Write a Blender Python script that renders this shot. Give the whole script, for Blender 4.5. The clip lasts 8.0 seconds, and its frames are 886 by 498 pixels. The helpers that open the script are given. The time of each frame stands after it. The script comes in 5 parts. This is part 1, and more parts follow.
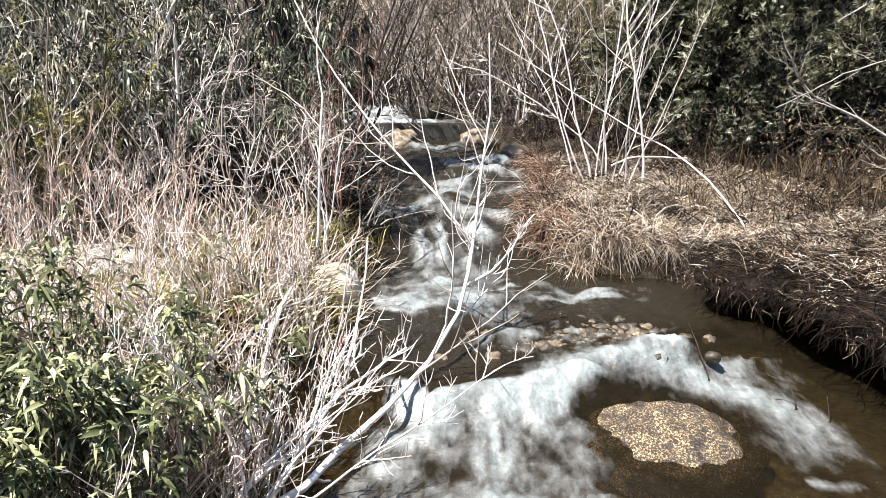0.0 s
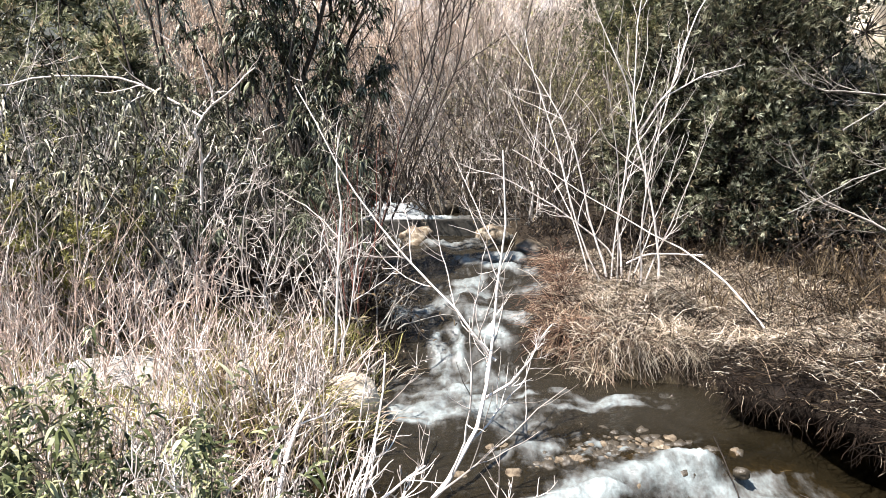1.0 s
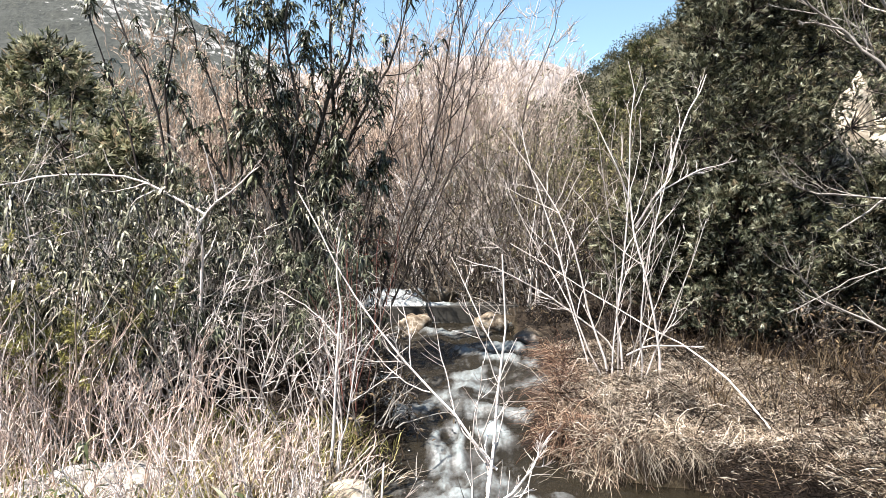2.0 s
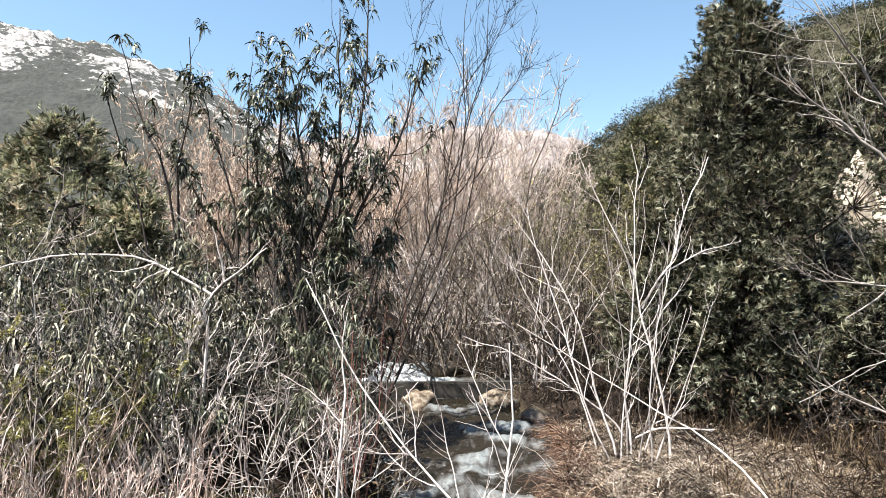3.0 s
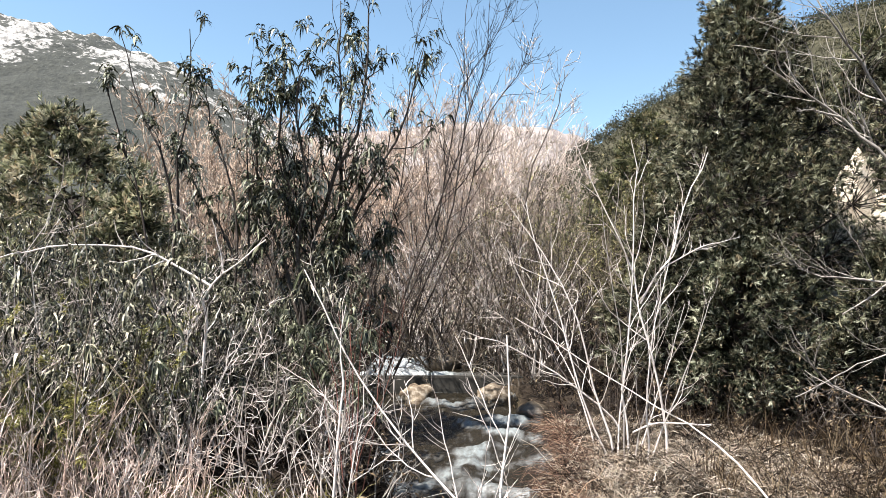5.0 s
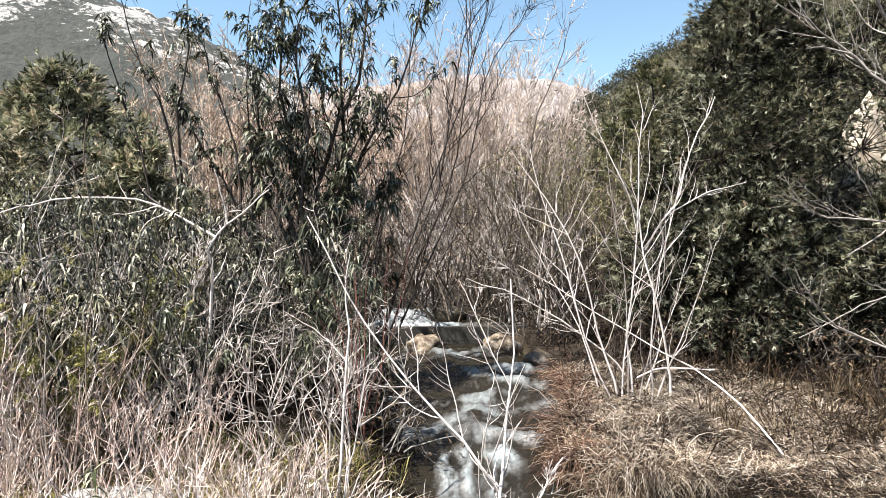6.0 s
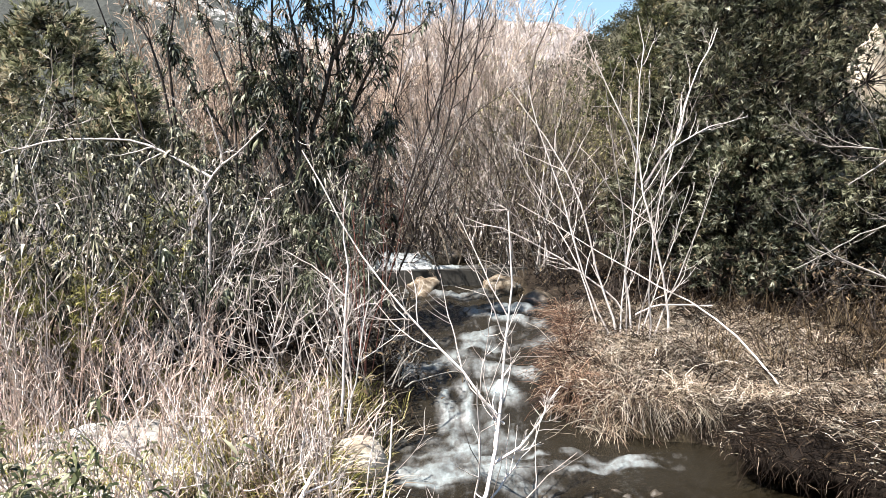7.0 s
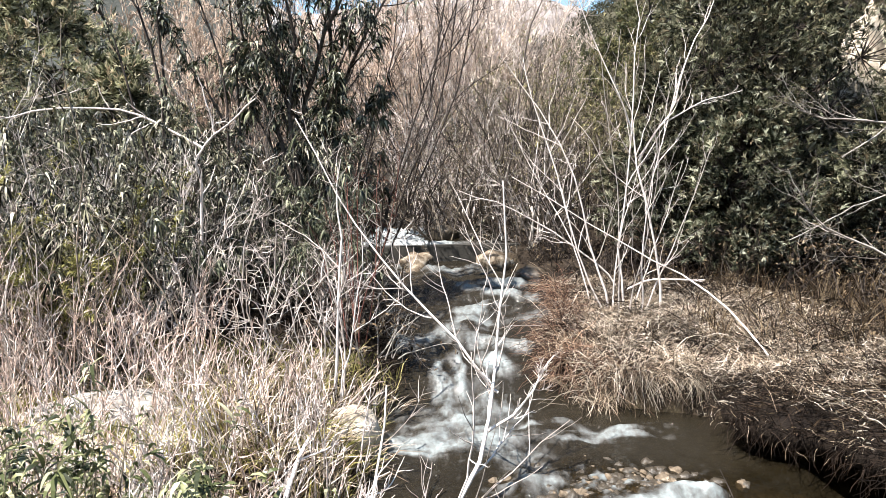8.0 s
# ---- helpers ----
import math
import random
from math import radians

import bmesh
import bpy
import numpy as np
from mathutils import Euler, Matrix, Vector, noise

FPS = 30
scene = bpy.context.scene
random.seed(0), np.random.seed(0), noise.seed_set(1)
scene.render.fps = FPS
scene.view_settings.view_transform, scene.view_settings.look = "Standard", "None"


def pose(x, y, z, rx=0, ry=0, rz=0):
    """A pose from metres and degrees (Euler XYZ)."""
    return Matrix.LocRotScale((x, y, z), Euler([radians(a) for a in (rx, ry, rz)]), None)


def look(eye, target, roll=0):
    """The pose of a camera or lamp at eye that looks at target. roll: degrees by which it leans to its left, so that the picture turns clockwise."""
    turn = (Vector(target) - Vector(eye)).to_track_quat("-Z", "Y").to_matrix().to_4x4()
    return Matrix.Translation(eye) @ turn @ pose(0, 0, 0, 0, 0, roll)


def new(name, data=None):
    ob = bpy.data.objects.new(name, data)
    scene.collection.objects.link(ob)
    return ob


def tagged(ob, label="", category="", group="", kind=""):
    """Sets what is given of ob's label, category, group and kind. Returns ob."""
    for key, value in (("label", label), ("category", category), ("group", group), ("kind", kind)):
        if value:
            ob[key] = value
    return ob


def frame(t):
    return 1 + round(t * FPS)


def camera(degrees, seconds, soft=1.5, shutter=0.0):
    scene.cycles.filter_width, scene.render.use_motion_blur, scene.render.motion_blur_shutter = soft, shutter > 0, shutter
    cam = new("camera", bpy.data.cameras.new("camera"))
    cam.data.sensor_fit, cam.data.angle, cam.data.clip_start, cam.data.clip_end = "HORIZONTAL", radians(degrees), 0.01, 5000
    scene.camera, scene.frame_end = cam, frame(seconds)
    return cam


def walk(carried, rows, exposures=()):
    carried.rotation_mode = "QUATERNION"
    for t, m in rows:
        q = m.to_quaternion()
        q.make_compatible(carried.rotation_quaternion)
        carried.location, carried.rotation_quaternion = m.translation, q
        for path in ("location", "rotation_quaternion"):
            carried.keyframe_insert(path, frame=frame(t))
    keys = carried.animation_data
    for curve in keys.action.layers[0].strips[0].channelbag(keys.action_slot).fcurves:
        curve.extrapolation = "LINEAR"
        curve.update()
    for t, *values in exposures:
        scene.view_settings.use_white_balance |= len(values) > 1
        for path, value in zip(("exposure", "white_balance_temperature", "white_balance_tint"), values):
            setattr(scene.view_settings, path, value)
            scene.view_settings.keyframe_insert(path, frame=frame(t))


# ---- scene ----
cam = camera(67.2, 8.0, soft=0.3)
METRES, EYE, TILT, LEAN, TURN = 0.9, 2.1, -16.0, 0.0, 0.0
ROWS = [
    (0.0, 0.0, 0.0, 0.0, 0.0, 0.0, -0.0),
    (0.5, -0.0082, -0.0086, 0.0762, 0.2, 3.17, 0.48),
    (1.0, -0.0114, -0.0455, 0.2018, 1.35, 7.31, 0.49),
    (1.5, -0.0134, -0.0671, 0.3035, 1.1, 10.7, 0.6),
    (3.0, -0.0462, -0.1541, 0.5634, 1.38, 19.6, 0.03),
    (3.5, -0.0429, -0.1807, 0.5869, 0.91, 20.93, -0.34),
    (4.0, -0.0375, -0.1771, 0.5871, 0.8, 20.92, -0.1),
    (5.5, -0.0332, -0.1369, 0.4924, 1.63, 17.51, -0.31),
    (6.0, -0.0168, -0.1142, 0.4534, 1.92, 15.44, 0.22),
    (6.5, -0.0144, -0.0844, 0.3827, 2.03, 13.17, 0.65),
    (7.0, 0.0054, -0.0641, 0.3377, 2.14, 11.06, 0.97),
    (7.5, 0.0091, -0.0443, 0.3018, 1.7, 9.81, 1.16),
    (8.0, -0.015, -0.0377, 0.2692, 1.43, 9.24, 0.91),
]
walk(cam, [(t, pose(0, 0, EYE, TILT, LEAN, TURN) @ pose(METRES * x, METRES * y, METRES * z, 90 + pitch, roll, yaw)) for t, x, y, z, yaw, pitch, roll in ROWS], [(0.0, 1.81), (1.5, 1.81), (3.0, 1.7), (5.5, 1.63), (6.5, 1.63), (7.0, 1.68), (8.0, 1.79)])

# ---- light ----
SUN_TO = Vector((-0.4, -0.22, 0.89)).normalized()
world = bpy.data.worlds.new("sky")
scene.world = world
world.use_nodes = True
wn = world.node_tree
sky = wn.nodes.new("ShaderNodeTexSky")
sky.sky_type = "NISHITA"
sky.sun_disc = False
sky.sun_elevation = math.asin(SUN_TO.z)
sky.sun_rotation = math.atan2(SUN_TO.x, SUN_TO.y)
sky.air_density, sky.dust_density, sky.ozone_density = 1.1, 0.2, 1.2
hue = wn.nodes.new("ShaderNodeMix")
hue.data_type, hue.blend_type = "RGBA", "MULTIPLY"
hue.inputs[0].default_value = 1.0
hue.inputs[7].default_value = (0.98, 1.035, 0.985, 1)
wn.links.new(sky.outputs["Color"], hue.inputs[6])
wn.links.new(hue.outputs[2], wn.nodes["Background"].inputs["Color"])
wn.nodes["Background"].inputs["Strength"].default_value = 0.072
sun_data = bpy.data.lights.new("sun", "SUN")
sun_data.energy, sun_data.angle, sun_data.color = 5.0, radians(0.53), (1.0, 0.945, 0.9)
sun = new("sun", sun_data)
sun.matrix_world = look(SUN_TO * 60, (0, 0, 0))

# ---- materials ----


def mat_base(name):
    m = bpy.data.materials.new(name)
    m.use_nodes = True
    nt = m.node_tree
    return m, nt, nt.nodes["Principled BSDF"]


def noise_node(nt, scale, detail=4.0, rough=0.55, coord="Object"):
    tc = nt.nodes.new("ShaderNodeTexCoord")
    n = nt.nodes.new("ShaderNodeTexNoise")
    n.inputs["Scale"].default_value = scale
    n.inputs["Detail"].default_value = detail
    n.inputs["Roughness"].default_value = rough
    nt.links.new(tc.outputs[coord], n.inputs["Vector"])
    return n


def ramp(nt, source, stops):
    r = nt.nodes.new("ShaderNodeValToRGB")
    while len(r.color_ramp.elements) < len(stops):
        r.color_ramp.elements.new(0.5)
    for e, (p, c) in zip(r.color_ramp.elements, stops):
        e.position, e.color = p, (*c, 1)
    nt.links.new(source, r.inputs["Fac"])
    return r


def mix_colour(nt, fac, a, b, blend="MIX"):
    m = nt.nodes.new("ShaderNodeMix")
    m.data_type, m.blend_type = "RGBA", blend
    for value, socket in ((fac, m.inputs[0]), (a, m.inputs[6]), (b, m.inputs[7])):
        if hasattr(value, "links"):
            nt.links.new(value, socket)
        elif isinstance(value, (int, float)):
            socket.default_value = value
        else:
            socket.default_value = (*value, 1)
    return m.outputs[2]


def bump(nt, bsdf, height, strength, distance):
    b = nt.nodes.new("ShaderNodeBump")
    b.inputs["Strength"].default_value, b.inputs["Distance"].default_value = strength, distance
    nt.links.new(height, b.inputs["Height"])
    nt.links.new(b.outputs["Normal"], bsdf.inputs["Normal"])


def leaf_material(name, colours, through_light=0.25, rough=0.5, patch=1.2, gloss=0.14, tufted=False):
    """A leaf: every leaf (or every tuft, by the attribute tone) takes its own colour from the ramp, with patches over the plant."""
    m, nt, p = mat_base(name)
    geo = nt.nodes.new("ShaderNodeNewGeometry")
    stops = [(i / max(1, len(colours) - 1), c) for i, c in enumerate(colours)]
    info = nt.nodes.new("ShaderNodeObjectInfo")
    both = nt.nodes.new("ShaderNodeMath")
    if tufted:
        tone = nt.nodes.new("ShaderNodeAttribute")
        tone.attribute_name = "tone"
        nt.links.new(tone.outputs["Fac"], both.inputs[0])
    else:
        nt.links.new(geo.outputs["Random Per Island"], both.inputs[0])
    nt.links.new(info.outputs["Random"], both.inputs[1])
    part = nt.nodes.new("ShaderNodeMath")
    part.operation = "FRACT"
    nt.links.new(both.outputs[0], part.inputs[0])
    # skewed to the dark stops, to put shade between leaves into the colour
    skew = nt.nodes.new("ShaderNodeMath")
    skew.operation = "POWER"
    skew.inputs[1].default_value = 1.3
    nt.links.new(part.outputs[0], skew.inputs[0])
    tint = ramp(nt, skew.outputs[0], stops).outputs["Color"]
    n = noise_node(nt, patch, 2.0)
    shade = ramp(nt, n.outputs["Fac"], [(0.32, (0.55, 0.55, 0.53)), (0.68, (1.35, 1.3, 1.2))]).outputs["Color"]
    col = mix_colour(nt, 1.0, tint, shade, "MULTIPLY")
    nt.links.new(col, p.inputs["Base Color"])
    p.inputs["Roughness"].default_value = rough
    p.inputs["Specular IOR Level"].default_value = gloss
    tr = nt.nodes.new("ShaderNodeBsdfTranslucent")
    nt.links.new(col, tr.inputs["Color"])
    mx = nt.nodes.new("ShaderNodeMixShader")
    mx.inputs[0].default_value = through_light
    nt.links.new(p.outputs[0], mx.inputs[1])
    nt.links.new(tr.outputs[0], mx.inputs[2])
    nt.links.new(mx.outputs[0], nt.nodes["Material Output"].inputs["Surface"])
    return m


def bark_material(name, dark, light, scale=30.0, least=0.16):
    m, nt, p = mat_base(name)
    n = noise_node(nt, scale, 5.0)
    big = noise_node(nt, 2.5, 2.0)
    c = ramp(nt, n.outputs["Fac"], [(0.3, dark), (0.65, light)]).outputs["Color"]
    geo = nt.nodes.new("ShaderNodeNewGeometry")
    v = ramp(nt, geo.outputs["Random Per Island"], [(0.0, (least, least * 0.95, least * 0.9)), (0.42, (0.42 + 0.5 * least, 0.4 + 0.5 * least, 0.39 + 0.5 * least)), (0.6, (1.0, 1.0, 1.0)), (1.0, (1.18, 1.17, 1.16))]).outputs["Color"]
    c = mix_colour(nt, 1.0, c, v, "MULTIPLY")
    w = ramp(nt, big.outputs["Fac"], [(0.35, (0.8, 0.8, 0.8)), (0.65, (1.1, 1.1, 1.1))]).outputs["Color"]
    c = mix_colour(nt, 1.0, c, w, "MULTIPLY")
    nt.links.new(c, p.inputs["Base Color"])
    p.inputs["Roughness"].default_value = 0.75
    p.inputs["Specular IOR Level"].default_value = 0.2
    bump(nt, p, n.outputs["Fac"], 0.4, 0.004)
    return m


def mineral_material(name, stops, scale, fine, rough=0.85, depth=0.02, mottle=((0.35, (0.7, 0.7, 0.7)), (0.65, (1.15, 1.15, 1.15)))):
    m, nt, p = mat_base(name)
    a = noise_node(nt, scale, 6.0, 0.6)
    b = noise_node(nt, fine, 6.0, 0.7)
    c = ramp(nt, a.outputs["Fac"], stops).outputs["Color"]
    d = ramp(nt, b.outputs["Fac"], mottle).outputs["Color"]
    nt.links.new(mix_colour(nt, 1.0, c, d, "MULTIPLY"), p.inputs["Base Color"])
    p.inputs["Roughness"].default_value = rough
    p.inputs["Specular IOR Level"].default_value = 0.15 if rough > 0.6 else 0.5
    bump(nt, p, b.outputs["Fac"], 0.6, depth)
    return m


OLEANDER = leaf_material("oleander_leaf", [(0.008, 0.011, 0.006), (0.034, 0.041, 0.024), (0.115, 0.128, 0.082), (0.38, 0.39, 0.29)], 0.1, 0.42, 1.2, 0.22)
# the near-black stops stand in for shaded gaps in the thicket
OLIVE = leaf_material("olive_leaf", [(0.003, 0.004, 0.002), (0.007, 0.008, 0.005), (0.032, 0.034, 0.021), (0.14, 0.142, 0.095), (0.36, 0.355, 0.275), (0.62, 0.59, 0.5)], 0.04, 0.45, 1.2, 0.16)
BROWNISH = leaf_material("withered_leaf", [(0.012, 0.0078, 0.0048), (0.072, 0.0498, 0.03), (0.228, 0.18, 0.12)], 0.1, 0.6)
WEED = leaf_material("weed_leaf", [(0.024, 0.032, 0.014), (0.11, 0.13, 0.058), (0.28, 0.295, 0.16), (0.54, 0.53, 0.38)], 0.18, 0.45, 1.2, 0.2)
YELLOWISH = leaf_material("yellow_leaf", [(0.09, 0.09, 0.025), (0.28, 0.275, 0.09), (0.48, 0.45, 0.2)], 0.25, 0.55)
KHAKI = leaf_material("khaki_leaf", [(0.051, 0.0474, 0.019), (0.194, 0.18, 0.0809), (0.408, 0.38, 0.21)], 0.15, 0.55)
BROOM = leaf_material("green_spray", [(0.0276, 0.0331, 0.0147), (0.092, 0.103, 0.0506), (0.184, 0.189, 0.101), (0.276, 0.235, 0.138)], 0.12, 0.5, 2.2, 0.14, True)
GREENTUFT = leaf_material("green_bush_spray", [(0.03, 0.034, 0.019), (0.16, 0.175, 0.108), (0.34, 0.355, 0.24), (0.5, 0.48, 0.37), (0.42, 0.335, 0.235)], 0.28, 0.5, 1.8, 0.14, True)
SAGE = leaf_material("sage_spray", [(0.009, 0.011, 0.007), (0.036, 0.044, 0.027), (0.12, 0.135, 0.088), (0.15, 0.122, 0.082), (0.29, 0.31, 0.235), (0.54, 0.55, 0.45)], 0.15, 0.5, 1.0, 0.14, True)
REDLEAF = leaf_material("reddish_leaf", [(0.05, 0.018, 0.013), (0.2, 0.075, 0.05), (0.42, 0.22, 0.16)], 0.15, 0.6)
# the palest stops give random tufts the look of sunlit tips
JUNIPER = leaf_material("juniper_spray", [(0.008, 0.009, 0.006), (0.032, 0.037, 0.022), (0.1, 0.109, 0.07), (0.135, 0.112, 0.075), (0.235, 0.247, 0.175), (0.47, 0.475, 0.385)], 0.14, 0.5, 0.9, 0.12, True)
FARWOOD = leaf_material("far_scrub_leaf", [(0.032, 0.0336, 0.0208), (0.068, 0.0688, 0.0416), (0.128, 0.12, 0.076)], 0.15, 0.7)
STRAW = leaf_material("straw", [(0.024, 0.016, 0.0121), (0.264, 0.204, 0.156), (0.576, 0.496, 0.41), (0.76, 0.688, 0.622)], 0.05, 0.55, 2.0)
# brown straw, its low stops darkened in place of missing shade
STRAW_DULL = leaf_material("shade_dulled_straw", [(0.0064, 0.0048, 0.0032), (0.0176, 0.012, 0.0088), (0.056, 0.04, 0.0288), (0.336, 0.272, 0.216)], 0.05, 0.55, 2.0)
# reddish straw, darkened as well for the shadowed stream side of the mound
STRAW_RED = leaf_material("shaded_reddish_straw", [(0.012, 0.006, 0.005), (0.06, 0.031, 0.023), (0.21, 0.12, 0.085), (0.48, 0.355, 0.265)], 0.08, 0.6, 2.0)
MOUND = leaf_material("tangled_straw", [(0.0088, 0.00619, 0.00469), (0.066, 0.0469, 0.0347), (0.273, 0.217, 0.164), (0.502, 0.434, 0.356), (0.757, 0.699, 0.633)], 0.07, 0.55, 1.6)
# dark stalks; the near-black also stands in for shade under bank and bushes
STRAW_DARK = leaf_material("dark_and_shaded_stalk", [(0.004, 0.003, 0.002), (0.009, 0.006, 0.004), (0.035, 0.024, 0.017)], 0.03, 0.8, 2.0, 0.1)
GREENGRASS = leaf_material("greening_grass", [(0.16, 0.17, 0.05), (0.38, 0.36, 0.13), (0.58, 0.51, 0.26)], 0.3, 0.6, 2.0)
BARK_PALE = bark_material("pale_bark", (0.597, 0.53, 0.484), (0.886, 0.811, 0.764), 30.0, 0.3)
BARK_DARK = bark_material("dark_bark", (0.018, 0.014, 0.012), (0.07, 0.056, 0.047))
BARK_GREY = bark_material("grey_bark", (0.028, 0.0213, 0.0174), (0.134, 0.109, 0.0896))
BARK_ASH = bark_material("ashen_bark", (0.224, 0.2, 0.176), (0.416, 0.384, 0.344))
BARK_TAN = bark_material("tan_twig", (0.154, 0.122, 0.0896), (0.307, 0.262, 0.205))
BARK_PINK = bark_material("pinkish_twig", (0.6, 0.46, 0.39), (0.84, 0.69, 0.61), 30.0, 0.25)
POPLAR_PALE = bark_material("pale_poplar_twig", (0.62, 0.51, 0.43), (0.78, 0.675, 0.59), 30.0, 0.5)
POPLAR_PEACH = bark_material("peach_poplar_twig", (0.52, 0.39, 0.295), (0.72, 0.58, 0.465), 30.0, 0.4)
BARK_RED = bark_material("reddish_twig", (0.176, 0.064, 0.048), (0.336, 0.16, 0.128))
# root colour lowered to near black for the shade of the hollow
ROOT = bark_material("shaded_root_bark", (0.01, 0.007, 0.005), (0.035, 0.024, 0.017))
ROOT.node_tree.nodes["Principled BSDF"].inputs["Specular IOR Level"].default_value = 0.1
SOIL = mineral_material("soil", [(0.3, (0.014, 0.01, 0.007)), (0.55, (0.03, 0.022, 0.015)), (0.75, (0.062, 0.048, 0.033))], 1.3, 24.0, 0.95, 0.03)
# wet earth, darkened further to hold the undercut bank's shade
SOIL_DARK = mineral_material("wet_shaded_earth", [(0.3, (0.006, 0.004, 0.003)), (0.7, (0.018, 0.013, 0.009))], 2.0, 24.0, 0.9, 0.03)
CRAG = mineral_material("weathered_limestone", [(0.34, (0.16, 0.125, 0.09)), (0.48, (0.45, 0.39, 0.3)), (0.66, (0.66, 0.6, 0.5))], 2.2, 14.0, 0.9, 0.06)
PALE_ROCK = mineral_material("bleached_limestone", [(0.36, (0.16, 0.145, 0.125)), (0.48, (0.36, 0.34, 0.31)), (0.66, (0.52, 0.5, 0.47))], 5.0, 30.0, 0.85, 0.03)


def add_bed(m):
    """Ochre gravel on the stream's bed."""
    nt = m.node_tree
    p = nt.nodes["Principled BSDF"]
    earth = p.inputs["Base Color"].links[0].from_socket
    at = nt.nodes.new("ShaderNodeAttribute")
    at.attribute_name = "bed"
    n = noise_node(nt, 14.0, 5.0, 0.7)
    gravel = ramp(nt, n.outputs["Fac"], [(0.35, (0.04, 0.029, 0.015)), (0.5, (0.1, 0.08, 0.046)), (0.65, (0.22, 0.18, 0.113))]).outputs["Color"]
    nt.links.new(mix_colour(nt, at.outputs["Fac"], earth, gravel), p.inputs["Base Color"])


add_bed(SOIL)
HILL = mineral_material("scrubby_slope", [(0.3, (0.035, 0.033, 0.02)), (0.7, (0.08, 0.073, 0.046))], 0.4, 4.0, 0.95, 0.1)
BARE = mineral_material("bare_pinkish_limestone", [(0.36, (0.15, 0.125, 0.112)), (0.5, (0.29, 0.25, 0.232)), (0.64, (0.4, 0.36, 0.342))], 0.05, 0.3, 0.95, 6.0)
GRAVEL = mineral_material("pale_gravel", [(0.3, (0.5, 0.46, 0.4)), (0.7, (0.72, 0.69, 0.63))], 5.0, 40.0, 0.9, 0.02)
CONCRETE = mineral_material("wet_concrete", [(0.3, (0.028, 0.026, 0.021)), (0.7, (0.066, 0.062, 0.053))], 2.5, 35.0, 0.5, 0.006)
STONE = mineral_material("limestone", [(0.36, (0.07, 0.05, 0.033)), (0.5, (0.18, 0.142, 0.1)), (0.64, (0.4, 0.35, 0.275))], 7.0, 36.0, 0.8, 0.02)
STONE_DARK = mineral_material("wet_stone", [(0.3, (0.025, 0.02, 0.014)), (0.7, (0.1, 0.08, 0.055))], 6.0, 30.0, 0.35, 0.02)
SPECKLED = mineral_material("speckled_rock", [(0.36, (0.05, 0.033, 0.022)), (0.62, (0.46, 0.375, 0.25))], 9.0, 85.0, 0.55, 0.025,
                            ((0.45, (0.045, 0.038, 0.03)), (0.53, (0.3, 0.26, 0.21)), (0.61, (1.55, 1.42, 1.2))))


def mountain_material():
    """Scrub on the slope, limestone crags that thicken towards the ridge."""
    m, nt, p = mat_base("scrub_and_limestone")
    tc = nt.nodes.new("ShaderNodeTexCoord")
    sep = nt.nodes.new("ShaderNodeSeparateXYZ")
    nt.links.new(tc.outputs["Object"], sep.inputs[0])
    at = nt.nodes.new("ShaderNodeAttribute")
    at.attribute_name = "crag"
    n = noise_node(nt, 0.3, 5.0, 0.7)
    add = nt.nodes.new("ShaderNodeMath")
    nt.links.new(n.outputs["Fac"], add.inputs[0])
    nt.links.new(at.outputs["Fac"], add.inputs[1])
    k = ramp(nt, add.outputs[0], [(0.88, (0, 0, 0)), (0.95, (1, 1, 1))]).outputs["Color"]
    f = noise_node(nt, 0.5, 4.0, 0.7)
    scrub = ramp(nt, f.outputs["Fac"], [(0.3, (0.015, 0.018, 0.015)), (0.7, (0.042, 0.044, 0.035))]).outputs["Color"]
    rock = ramp(nt, f.outputs["Fac"], [(0.35, (0.09, 0.086, 0.08)), (0.55, (0.36, 0.345, 0.32))]).outputs["Color"]
    nt.links.new(mix_colour(nt, k, scrub, rock), p.inputs["Base Color"])
    p.inputs["Roughness"].default_value = 0.95
    bump(nt, p, f.outputs["Fac"], 0.7, 1.5)
    return m


MOUNTAIN = mountain_material()


